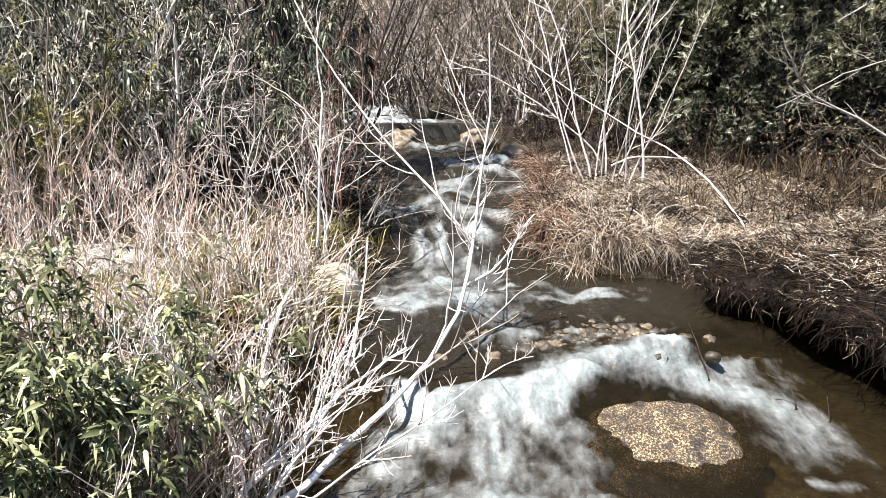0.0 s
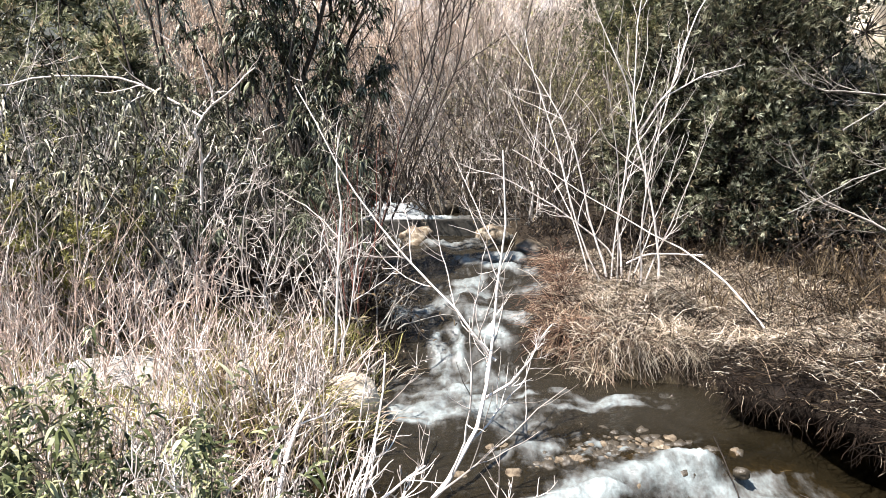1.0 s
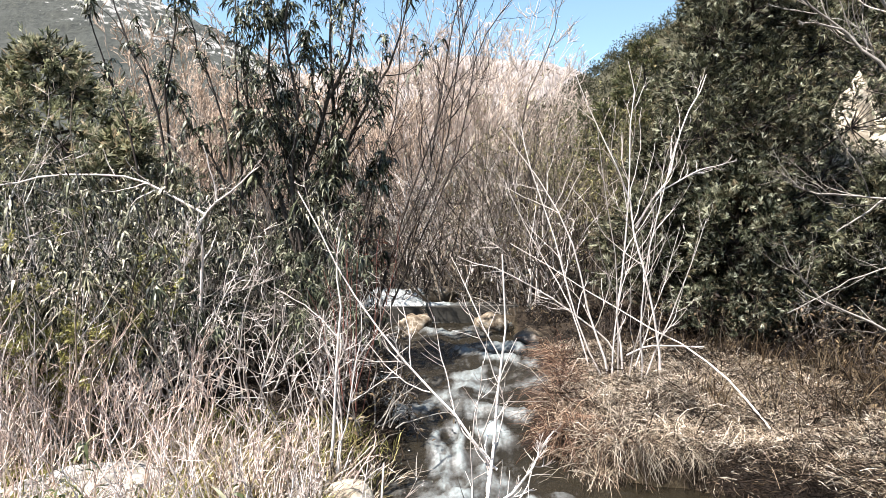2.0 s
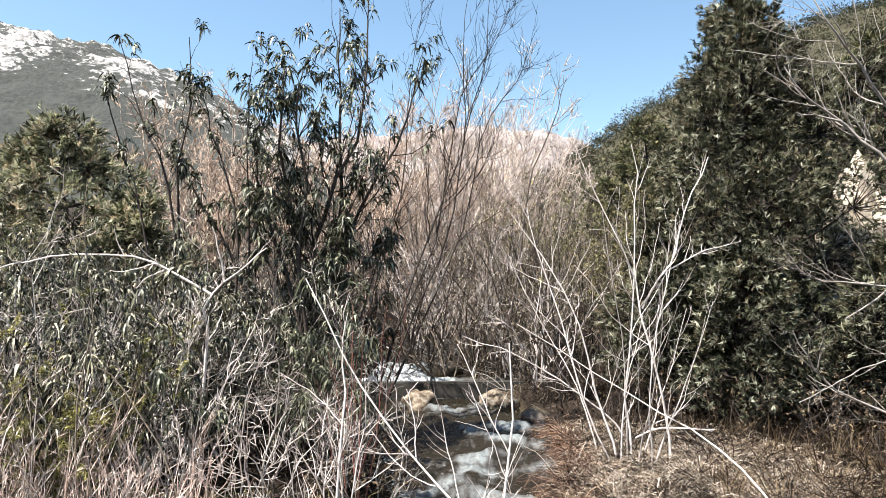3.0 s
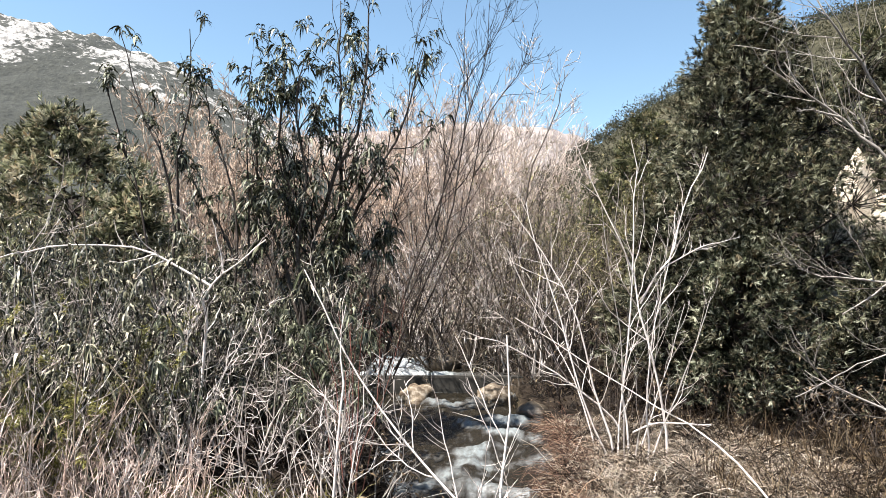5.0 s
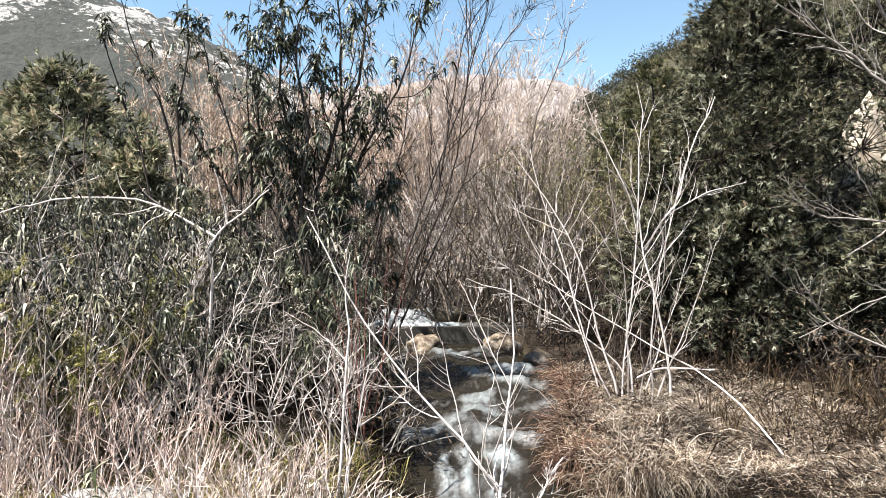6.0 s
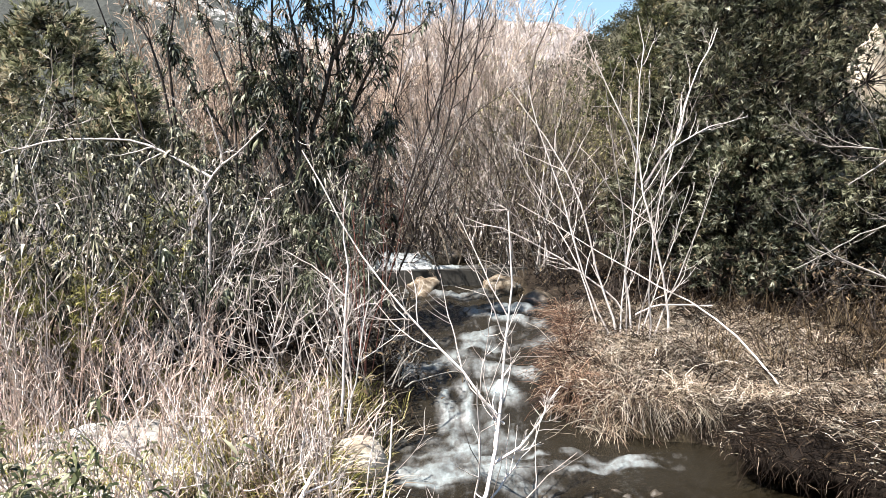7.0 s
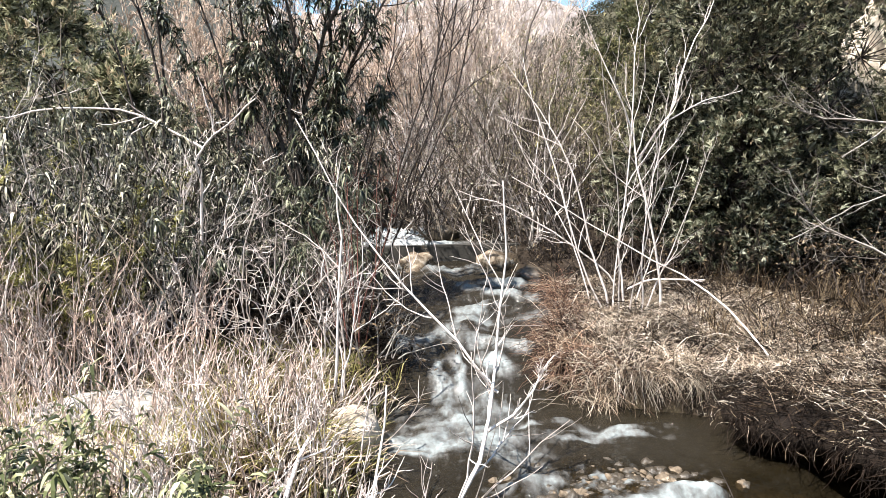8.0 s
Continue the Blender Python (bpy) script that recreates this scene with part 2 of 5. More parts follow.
def water_material():
    """Clear brownish water over the bed; a milky veil and white water where the attribute foam is high, drawn out along the flow."""
    m, nt, p = mat_base("stream_water")
    deep = nt.nodes.new("ShaderNodeAttribute")
    deep.attribute_name = "murk_shade"
    nt.links.new(ramp(nt, deep.outputs["Fac"], [(0.5, (0.012, 0.009, 0.004)), (0.92, (0.017, 0.014, 0.009))]).outputs["Color"], p.inputs["Base Color"])
    p.inputs["Roughness"].default_value = 0.05
    p.inputs["IOR"].default_value = 1.33
    tr = nt.nodes.new("ShaderNodeBsdfTransparent")
    tr.inputs["Color"].default_value = (0.58, 0.51, 0.36, 1)
    clear = nt.nodes.new("ShaderNodeMixShader")
    mk = nt.nodes.new("ShaderNodeAttribute")
    mk.attribute_name = "murk_shade"
    nt.links.new(mk.outputs["Fac"], clear.inputs[0])
    nt.links.new(tr.outputs[0], clear.inputs[1])
    nt.links.new(p.outputs[0], clear.inputs[2])
    foam = nt.nodes.new("ShaderNodeBsdfPrincipled")
    foam.inputs["Roughness"].default_value = 0.35
    at = nt.nodes.new("ShaderNodeAttribute")
    at.attribute_name = "foam"
    tc = nt.nodes.new("ShaderNodeTexCoord")
    mp = nt.nodes.new("ShaderNodeMapping")
    mp.inputs["Scale"].default_value = (1.0, 0.45, 1.0)
    nt.links.new(tc.outputs["Object"], mp.inputs["Vector"])
    sums = []
    for scale, weight in ((9.0, 0.62), (30.0, 0.64)):
        n = nt.nodes.new("ShaderNodeTexNoise")
        n.inputs["Scale"].default_value, n.inputs["Detail"].default_value, n.inputs["Roughness"].default_value = scale, 5.0, 0.6
        nt.links.new(mp.outputs[0], n.inputs["Vector"])
        a = nt.nodes.new("ShaderNodeMath")
        a.operation = "MULTIPLY_ADD"
        nt.links.new(n.outputs["Fac"], a.inputs[0])
        a.inputs[1].default_value = weight
        nt.links.new(at.outputs["Fac"], a.inputs[2])
        sums.append(a)
    veil = ramp(nt, sums[0].outputs[0], [(0.42, (0, 0, 0)), (0.5, (0.24, 0.24, 0.24)), (0.62, (0.64, 0.64, 0.64)), (0.78, (0.95, 0.95, 0.95))])
    white = ramp(nt, sums[1].outputs[0], [(0.36, (0.065, 0.059, 0.05)), (0.55, (0.125, 0.124, 0.117)), (0.78, (0.23, 0.26, 0.256)), (1.02, (0.41, 0.435, 0.435))])
    nt.links.new(white.outputs["Color"], foam.inputs["Base Color"])
    mx = nt.nodes.new("ShaderNodeMixShader")
    nt.links.new(veil.outputs["Color"], mx.inputs[0])
    nt.links.new(clear.outputs[0], mx.inputs[1])
    nt.links.new(foam.outputs[0], mx.inputs[2])
    nt.links.new(mx.outputs[0], nt.nodes["Material Output"].inputs["Surface"])
    f = noise_node(nt, 14.0, 5.0, 0.65)
    rip = nt.nodes.new("ShaderNodeMapping")
    rip.inputs["Scale"].default_value = (0.7, 1.7, 1.0)
    nt.links.new(tc.outputs["Object"], rip.inputs["Vector"])
    nt.links.new(rip.outputs[0], f.inputs["Vector"])
    for b, k in ((p, 0.9), (foam, 0.45)):
        bump(nt, b, f.outputs["Fac"], k, 0.03)
    return m


WATER = water_material()

# ---- mesh tools ----


def raw_mesh(name, verts, faces, material, smooth=True):
    """A mesh from arrays: verts (n, 3) and faces (m, k)."""
    verts = np.asarray(verts, dtype=np.float32)
    faces = np.asarray(faces, dtype=np.int32)
    me = bpy.data.meshes.new(name)
    k = faces.shape[1]
    me.vertices.add(len(verts))
    me.vertices.foreach_set("co", verts.ravel())
    me.loops.add(faces.size)
    me.loops.foreach_set("vertex_index", faces.ravel())
    me.polygons.add(len(faces))
    me.polygons.foreach_set("loop_start", np.arange(0, faces.size, k, dtype=np.int32))
    me.polygons.foreach_set("use_smooth", np.full(len(faces), smooth))
    me.materials.append(material)
    me.update(calc_edges=True)
    me.validate()
    return me


def thing(name, label, category, at=(0, 0, 0), group="", kind=""):
    """An empty at the thing's base that carries its parts."""
    e = new(name)
    e.empty_display_size = 0.2
    e.location = at
    return tagged(e, label, category, group, kind)


def part_of(parent, name, mesh, label=""):
    """One mesh part; its vertices are in world metres, less the parent's place."""
    o = new(name, mesh)
    o.parent = parent
    return tagged(o, label)


def unit(v):
    return v / np.maximum(np.linalg.norm(v, axis=-1, keepdims=True), 1e-9)


def tubes(P, R, sides=4):
    """Tapered tubes along the polylines P (n, k, 3) with radii R (n, k)."""
    n, k, _ = P.shape
    T = unit(np.gradient(P, axis=1))
    ref = np.where(np.abs(T[:, :1, 2:3]) > 0.8, np.array([1.0, 0, 0]), np.array([0, 0, 1.0]))
    U = unit(np.cross(T, np.broadcast_to(ref, T.shape)))
    V = np.cross(T, U)
    a = np.arange(sides) / sides * 2 * np.pi
    ring = U[:, :, None, :] * np.cos(a)[:, None] + V[:, :, None, :] * np.sin(a)[:, None]
    verts = (P[:, :, None, :] + ring * R[:, :, None, None]).reshape(-1, 3)
    i, j, s = np.meshgrid(np.arange(n), np.arange(k - 1), np.arange(sides), indexing="ij")
    base = (i * k + j) * sides
    s2 = (s + 1) % sides
    faces = np.stack([base + s, base + s2, base + sides + s2, base + sides + s], -1).reshape(-1, 4)
    return verts, faces


def joined(pieces):
    """Several (verts, faces) in one."""
    vs, fs, at = [], [], 0
    for v, f in pieces:
        if len(v):
            vs.append(v)
            fs.append(f + at)
            at += len(v)
    return np.concatenate(vs), np.concatenate(fs)


def grow(rng, S, D, L, k=6, wig=0.12, up=0.05):
    """Wandering shoots from S along D of lengths L; up lifts (or, below nought, droops) them."""
    d, p, pts = unit(D), S.copy(), [S.copy()]
    step = (L / (k - 1))[:, None]
    for _ in range(k - 1):
        d = unit(d + rng.normal(0, wig, d.shape) + np.array([0, 0, up]))
        p = p + d * step
        pts.append(p.copy())
    return np.stack(pts, 1)


def sprout(rng, P, R, L, per, t0=0.25, t1=0.98, angle=40, ratio=0.5, spread=12):
    """Starts, directions, lengths, radii and parents of side shoots on the shoots P."""
    n, k, _ = P.shape
    who = np.repeat(np.arange(n), per)
    t = rng.uniform(t0, t1, len(who)) * (k - 1)
    i = np.minimum(t.astype(int), k - 2)
    f = (t - i)[:, None]
    S = P[who, i] * (1 - f) + P[who, i + 1] * f
    T = unit(P[who, i + 1] - P[who, i])
    side = unit(np.cross(T, rng.normal(0, 1, T.shape)))
    a = np.radians(rng.normal(angle, spread, len(who)))[:, None]
    D = T * np.cos(a) + side * np.sin(a)
    length = L[who] * ratio * rng.uniform(0.6, 1.25, len(who)) * (1.15 - 0.6 * t / (k - 1))
    radius = np.minimum(R[who, i] * 0.6, 0.004 + 0.3 * R[who, i])
    return S, D, length, radius, who


def taper(r0, k, tip=0.25, power=1.0):
    return r0[:, None] * (1 - (1 - tip) * np.linspace(0, 1, k)[None, :] ** power)


def lances(rng, S, D, L, W, droop=0.35):
    """Lance-shaped leaves of four triangles, from S along D, bending down."""
    n = len(S)
    D = unit(D)
    side = unit(np.cross(D, np.array([0, 0, 1.0]) + rng.normal(0, 0.45, (n, 3))))
    down = np.array([0, 0, -1.0])
    Lc, Wc = L[:, None], W[:, None]
    p1 = S + D * Lc * 0.32 + down * Lc * droop * 0.08
    p2 = S + D * Lc * 0.66 + down * Lc * droop * 0.36
    tip = S + D * Lc * 0.96 + down * Lc * droop * 0.9
    v = np.stack([S, p1 - side * Wc * 0.5, p1 + side * Wc * 0.5, p2 - side * Wc * 0.42, p2 + side * Wc * 0.42, tip], 1)
    b = (np.arange(n) * 6)[:, None, None]
    f = np.array([[0, 2, 1], [1, 2, 4], [1, 4, 3], [3, 4, 5]])[None] + b
    return v.reshape(-1, 3), f.reshape(-1, 3)


def slips(rng, S, D, L, W):
    """Small leaves or sprays of two triangles, folded along the middle."""
    n = len(S)
    D = unit(D)
    side = unit(np.cross(D, rng.normal(0, 1, (n, 3))))
    lift = np.cross(side, D) * W[:, None] * 0.35
    mid = S + D * L[:, None] * 0.5
    v = np.stack([S, mid - side * W[:, None] * 0.5 + lift, S + D * L[:, None], mid + side * W[:, None] * 0.5 + lift], 1)
    b = (np.arange(n) * 4)[:, None, None]
    f = np.array([[0, 1, 2], [0, 2, 3]])[None] + b
    return v.reshape(-1, 3), f.reshape(-1, 3)


def blades(rng, S, D, L, W, droop=0.5):
    """Grass blades and straws of three triangles, arching over."""
    n = len(S)
    D = unit(D)
    side = unit(np.cross(D, rng.normal(0, 1, (n, 3))))
    lean = unit(np.concatenate([D[:, :2] + rng.normal(0, 0.25, (n, 2)), np.full((n, 1), -0.55)], 1))
    Lc, Wc, dr = L[:, None], W[:, None], droop * rng.uniform(0.3, 1.5, (n, 1))
    mid = S + D * Lc * 0.55 + lean * Lc * dr * 0.15
    tip = S + D * Lc * 0.9 + lean * Lc * dr * 0.6
    v = np.stack([S - side * Wc * 0.5, S + side * Wc * 0.5, mid - side * Wc * 0.42, mid + side * Wc * 0.42, tip], 1)
    b = (np.arange(n) * 5)[:, None, None]
    f = np.array([[0, 1, 3], [0, 3, 2], [2, 3, 4]])[None] + b
    return v.reshape(-1, 3), f.reshape(-1, 3)


def lump(name, rng, size, material, level=3, rough=0.22, freq=1.6, flat=0.0):
    """A worn stone: an icosphere pushed about by noise at two scales."""
    bm = bmesh.new()
    bmesh.ops.create_icosphere(bm, subdivisions=level, radius=1.0)
    off = Vector(rng.uniform(-50, 50, 3))
    for v in bm.verts:
        d = noise.noise(v.co * freq + off) * rough + noise.noise(v.co * freq * 3.1 + off) * rough * 0.35 + noise.noise(v.co * freq * 8 + off) * rough * 0.12
        v.co = v.co * (1 + d)
        v.co = Vector((v.co.x * size[0], v.co.y * size[1], v.co.z * size[2]))
    me = bpy.data.meshes.new(name)
    bm.to_mesh(me)
    bm.free()
    me.polygons.foreach_set("use_smooth", np.full(len(me.polygons), True))
    me.materials.append(material)
    return me


# ---- the lie of the land ----
EDGE_Y = (-2.0, 1.2, 2.0, 2.6, 2.95, 3.3, 3.6, 4.1, 4.6, 5.2, 5.55, 5.8, 6.2, 6.8, 7.5, 8.3, 10.0, 12.3, 12.6, 13.4, 15.0, 20.0)
EDGE_L = (-0.5, -0.6, -0.62, -0.68, -1.0, -1.5, -1.45, -0.8, -0.65, -0.75, -0.7, -0.6, -0.55, -0.58, -0.65, -0.95, -1.25, -2.0, -2.2, -2.0, -1.6, -1.2)
EDGE_R = (9.5, 9.5, 9.5, 9.5, 9.0, 4.2, 3.45, 3.3, 3.1, 2.7, 2.05, 1.35, 0.85, 0.85, 1.1, 1.25, 1.2, 0.95, 0.75, 0.5, -0.3, -0.8)
FALL_Y = (-2.0, 5.0, 5.65, 6.0, 6.35, 6.7, 7.5, 8.3, 10.0, 12.72, 12.80, 13.3, 13.9, 16.0, 20.0)
FALL_Z = (0.2, 0.2, 0.21, 0.27, 0.40, 0.45, 0.5, 0.55, 0.6, 0.62, 0.96, 0.98, 1.15, 1.3, 1.6)


def smooth01(t):
    t = np.clip(t, 0, 1)
    return t * t * (3 - 2 * t)


def wavy(x, y, f, seed=0.0):
    """Cheap smooth waviness between about -1 and 1."""
    s = seed
    return (np.sin(x * f * 1.0 + 1.7 * np.sin(y * f * 0.8 + s) + s) + np.sin(y * f * 1.13 - 1.3 * np.sin(x * f * 0.9 + 2 * s) + 2.1 * s)
            + np.sin((x + y) * f * 0.71 + 3.3 * s + 1.1 * np.sin((x - y) * f * 0.6)) * 0.8) / 2.8


def lip_y(x):
    """Where the middle pool spills over into the lower one."""
    return np.where(x < -0.1, 3.68 + (-0.1 - x) * 0.5, 3.62 + (x + 0.1) * 0.36 - 0.1 * np.sin((x + 0.1) * 1.5))


def water_level(x, y):
    z = np.interp(y, FALL_Y, FALL_Z)
    drop = 1 - smooth01((y - lip_y(x) + 0.28) / 0.34)
    return z - 0.2 * drop * (y < 5.2)


def ground_level(x, y):
    left, right = np.interp(y, EDGE_Y, EDGE_L), np.interp(y, EDGE_Y, EDGE_R)
    left = left + 0.07 * wavy(x * 0, y, 5.0, 1.0)
    right = right + 0.07 * wavy(x * 0, y, 5.5, 2.0)
    wz = water_level(np.clip(x, left, right), np.minimum(y, 20.0))
    dl, dr = np.maximum(left - x, 0), np.maximum(x - right, 0)
    inside = np.minimum(x - left, right - x)
    bed = wz - 0.05 - 0.22 * smooth01(inside / 0.5)
    bankl = wz + 0.30 * smooth01(dl / 0.45) + 0.05 * np.minimum(dl, 5.0)
    back = np.where(y > 5.6, np.hypot(np.maximum(x - 2.1, 0), y - 5.6), 99.0)
    face = np.minimum(dr, back)
    gentle = 0.3 * smooth01((face + 0.02) / 0.2) + 0.22 * smooth01(face / 1.5) + 0.05 * np.minimum(face, 4.0)
    sheer = 0.40 * smooth01((dr + 0.03) / 0.3) + 0.06 * np.minimum(dr, 4.0)
    south = smooth01((6.0 - y) / 0.8) * smooth01((x - 1.9) / 0.5)
    shelf = 0.2 + 0.33 * smooth01((back + 0.02) / 0.22) + 0.12 * smooth01(back / 1.7) + 0.09 * np.maximum(0, y - 9.5)
    shelf = np.minimum(shelf, wz + 0.03 + 0.28 * smooth01(dr / 0.18) + 0.06 * smooth01(dr / 0.8) + 0.05 * dr)
    bankr = np.where(y > 5.6, shelf, wz + gentle) * (1 - south) + (wz + sheer) * south
    z = np.where(dl > 0, bankl - 0.05, np.where(dr > 0, bankr - 0.05, bed))
    z = z + 0.05 * wavy(x, y, 2.3, 0.4) * np.clip(np.maximum(dl, dr) * 2, 0, 1)
    z = z + 0.09 * np.maximum(0, wavy(x, y, 6.5, 0.9)) * np.clip(dr * 3, 0, 1) * (x < 6)
    z = z + 0.38 * np.maximum(0, x - 5.5) * smooth01((y - 3.5) / 2.0) + 0.10 * np.maximum(0, -x - 4.5) * (y > 3)
    z = z + 0.10 * np.maximum(0, y - 14.5) * smooth01((np.abs(x + 0.5) - 1.0) / 3.0)
    here = smooth01((2.05 - y) / 0.75)
    z = np.where(y < 3, z * (1 - here) + (0.52 + 0.04 * wavy(x, y, 1.7, 0.6)) * here, z)
    return np.minimum(z, 16.0 + 0.02 * np.abs(x))


LIP_Y = (2.9, 3.3, 3.64, 4.11, 4.38, 4.56, 4.76, 5.0, 5.5)
LIP_X = (2.82, 2.7, 2.64, 2.6, 2.46, 2.26, 2.06, 1.95, 2.25)


def overhang_top(x, y):
    """Height of the turf that hangs over the water on the shaded bank."""
    d = x - np.interp(y, LIP_Y, LIP_X) - 0.05 * wavy(x * 0, y, 9.0, 0.5)
    z = 0.45 + 0.14 * np.sqrt(np.clip(d, 0, 1.8)) + 0.03 * wavy(x, y, 7.0, 0.2)
    return np.where((d > 0) & (d < 1.8) & (y > 2.9) & (y < 5.5), z, -9.0)


def rest(xy):
    return np.column_stack([xy, np.maximum(ground_level(xy[:, 0], xy[:, 1]), overhang_top(xy[:, 0], xy[:, 1]))])


def sheet(xs, ys, height):
    X, Y = np.meshgrid(xs, ys)
    v = np.column_stack([X.ravel(), Y.ravel(), height(X, Y).ravel()])
    nx, ny = len(xs), len(ys)
    i, j = np.meshgrid(np.arange(nx - 1), np.arange(ny - 1))
    a = (j * nx + i).ravel()
    return v, np.column_stack([a, a + 1, a + nx + 1, a + nx])


def stretch(a, b, fine, coarse_to, n):
    """A run of even steps from a to b, going out to coarse_to on both sides in growing steps."""
    mid = np.arange(a, b + 1e-6, fine)
    g = np.geomspace(fine, coarse_to, n)
    return np.concatenate([(a - g)[::-1], mid, b + g])


gv, gf = sheet(stretch(-6, 6, 0.1, 1500, 46), stretch(-1.5, 18, 0.1, 1500, 46), ground_level)
ground_mesh = raw_mesh("ground", gv, gf, SOIL)
bed_attr = ground_mesh.attributes.new("bed", "FLOAT", "POINT")
bed_in = np.minimum(gv[:, 0] - np.interp(gv[:, 1], EDGE_Y, EDGE_L), np.interp(gv[:, 1], EDGE_Y, EDGE_R) - gv[:, 0])
bed_attr.data.foreach_set("value", (smooth01((bed_in + 0.1) / 0.25) * smooth01((gv[:, 1] - 1.6) / 0.3) * (gv[:, 1] < 13.2)).astype(np.float32))
ground = new("ground", ground_mesh)
tagged(ground, "brown earth banks littered with dry stalks", "ground", kind="structure")

# the stream
LATTICE = np.random.default_rng(404).uniform(0, 1, (256, 256))


def vnoise(x, y, seed=0):
    """Smooth noise between 0 and 1 over the plane."""
    x, y = x + 17.3 * seed + 100.0, y + 9.7 * seed + 100.0
    i, j = np.floor(x).astype(int), np.floor(y).astype(int)
    a, b = smooth01(x - i), smooth01(y - j)
    at = lambda p, q: LATTICE[p % 256, q % 256]
    return (at(i, j) * (1 - a) + at(i + 1, j) * a) * (1 - b) + (at(i, j + 1) * (1 - a) + at(i + 1, j + 1) * a) * b


wv, wf = sheet(np.concatenate([np.arange(-2.6, 2.8, 0.03), np.arange(2.8, 9.4, 0.16)]), np.concatenate([np.arange(1.2, 7.5, 0.028), np.arange(7.5, 17.0, 0.045)]), lambda X, Y: water_level(X, Y))
wx, wy = wv[:, 0], wv[:, 1]
edge_l, edge_r = np.interp(wy, EDGE_Y, EDGE_L), np.interp(wy, EDGE_Y, EDGE_R)
slip = wy - lip_y(wx)
ROCK_AT = (1.30, 3.42)
to_rock = np.hypot((wx - ROCK_AT[0]) / 1.25, wy - ROCK_AT[1])
coarse, small, finest_n = vnoise(wx * 4.2, wy * 3.0, 1), vnoise(wx * 11, wy * 8, 2), vnoise(wx * 27, wy * 21, 3)
mottle = 0.5 * coarse + 0.32 * small + 0.18 * finest_n - 0.5
along = 0.6 * vnoise(wx * 9, wy * 2.0, 4) + 0.4 * vnoise(wx * 22, wy * 5.0, 5) - 0.5
across = 0.6 * vnoise(wx * 2.4, wy * 9.0, 6) + 0.4 * vnoise(wx * 7.0, wy * 20.0, 7) - 0.5
# white water below the lip of the middle pool, round the rock and down the lower pool
tumble = slip - 0.08 * smooth01((wx - 0.65) / 0.25) + 0.22 * smooth01((wx - 0.85) / 0.4) + 0.25 * mottle
below = smooth01((0.04 - tumble) / 0.1) * np.exp(-(np.maximum(0, -tumble) / (0.4 + 0.25 * smooth01((wx - 0.65) / 0.25))) ** 2)
spill = below * (1.0 - 0.25 * smooth01((wx - 1.0) / 0.5) - 0.25 * smooth01((wx - 1.9) / 0.4)) * smooth01((wx + 0.6) / 0.5) * smooth01((2.55 - wx) / 0.4) * smooth01((to_rock - 0.4) / 0.12)
spill = spill * (0.78 + 0.25 * along + 0.6 * mottle)
ring = np.exp(-((to_rock - 0.64) / 0.2) ** 2) * smooth01((wy - 2.95 + (wx - 1.3) * 0.1) / 0.5) * (wx > 0.5) * (0.62 + 0.25 * along + 0.3 * mottle)
tongue = np.exp(-((wx - 0.28 - (3.4 - wy) * 0.1) / 0.2) ** 2) * smooth01((3.75 - wy) / 0.3) * smooth01((wy - 2.2) / 1.2) * (0.6 + 1.1 * along)
tail = np.exp(-((wy - 2.95 + (wx - 1.9) * 0.12) / 0.05) ** 2) * (wx > 1.85) * smooth01((2.3 - wx) / 0.3) * (0.5 + mottle)
right_run = np.exp(-((wx - 1.9 - (wy - 3.2) * 0.4) / 0.16) ** 2) * smooth01((wy - 2.95) / 0.3) * smooth01((4.35 - wy) / 0.3) * (0.36 + 0.3 * along + 0.3 * mottle)
wash = smooth01((wx + 0.8) / 0.4) * smooth01((1.0 - wx) / 0.25) * smooth01((3.7 - wy) / 0.3) * np.clip(0.4 + 0.9 * mottle, 0, 1)
# the broken shallows over the stones of the middle pool
pile = np.exp(-(((wx - 0.95 - (wy - 4.4) * 0.5) / 0.85) ** 2 + ((wy - 4.35) / 0.3) ** 2) * 1.1) * np.clip(0.28 + 1.5 * (0.3 * small + 0.7 * finest_n - 0.5), 0, 0.7)
mid_run = (0.5 * smooth01((wy - 4.3) / 0.5) * smooth01((5.9 - wy) / 0.3) * (1 - smooth01((wx - 0.35) / 0.6)) + 0.24 * smooth01((wy - 4.7) / 0.2) * smooth01((5.4 - wy) / 0.2) * smooth01((1.3 - wx) / 0.5)) * np.clip(0.6 + 1.2 * across, 0, 1.0)
# the milky current that slants through the middle pool, and the curl beside the stones
thread = np.interp(wy, (3.6, 3.74, 4.4, 5.06, 5.33, 5.95), (0.8, 0.75, 0.55, 0.22, 0.0, -0.3))
current = np.exp(-((wx - thread) / (0.22 + 0.38 * smooth01((wy - 4.7) / 0.6))) ** 2) * smooth01((wy - 3.6) / 0.2) * smooth01((5.95 - wy) / 0.3) * np.clip(0.46 + 0.7 * mottle + 0.45 * across, 0, 0.7)
streaks = smooth01((wy - 4.95) / 0.2) * smooth01((5.65 - wy) / 0.2) * smooth01((wx - 0.2) / 0.3) * smooth01((1.9 - wx) / 0.6) * np.clip(0.12 + 1.9 * across, 0, 0.6)
curl = np.exp(-(((wx - 1.5) / 0.24) ** 2 + ((wy - 4.22 + 0.25 * (wx - 1.5)) / 0.12) ** 2)) * np.clip(0.8 + 0.9 * mottle, 0, 1)
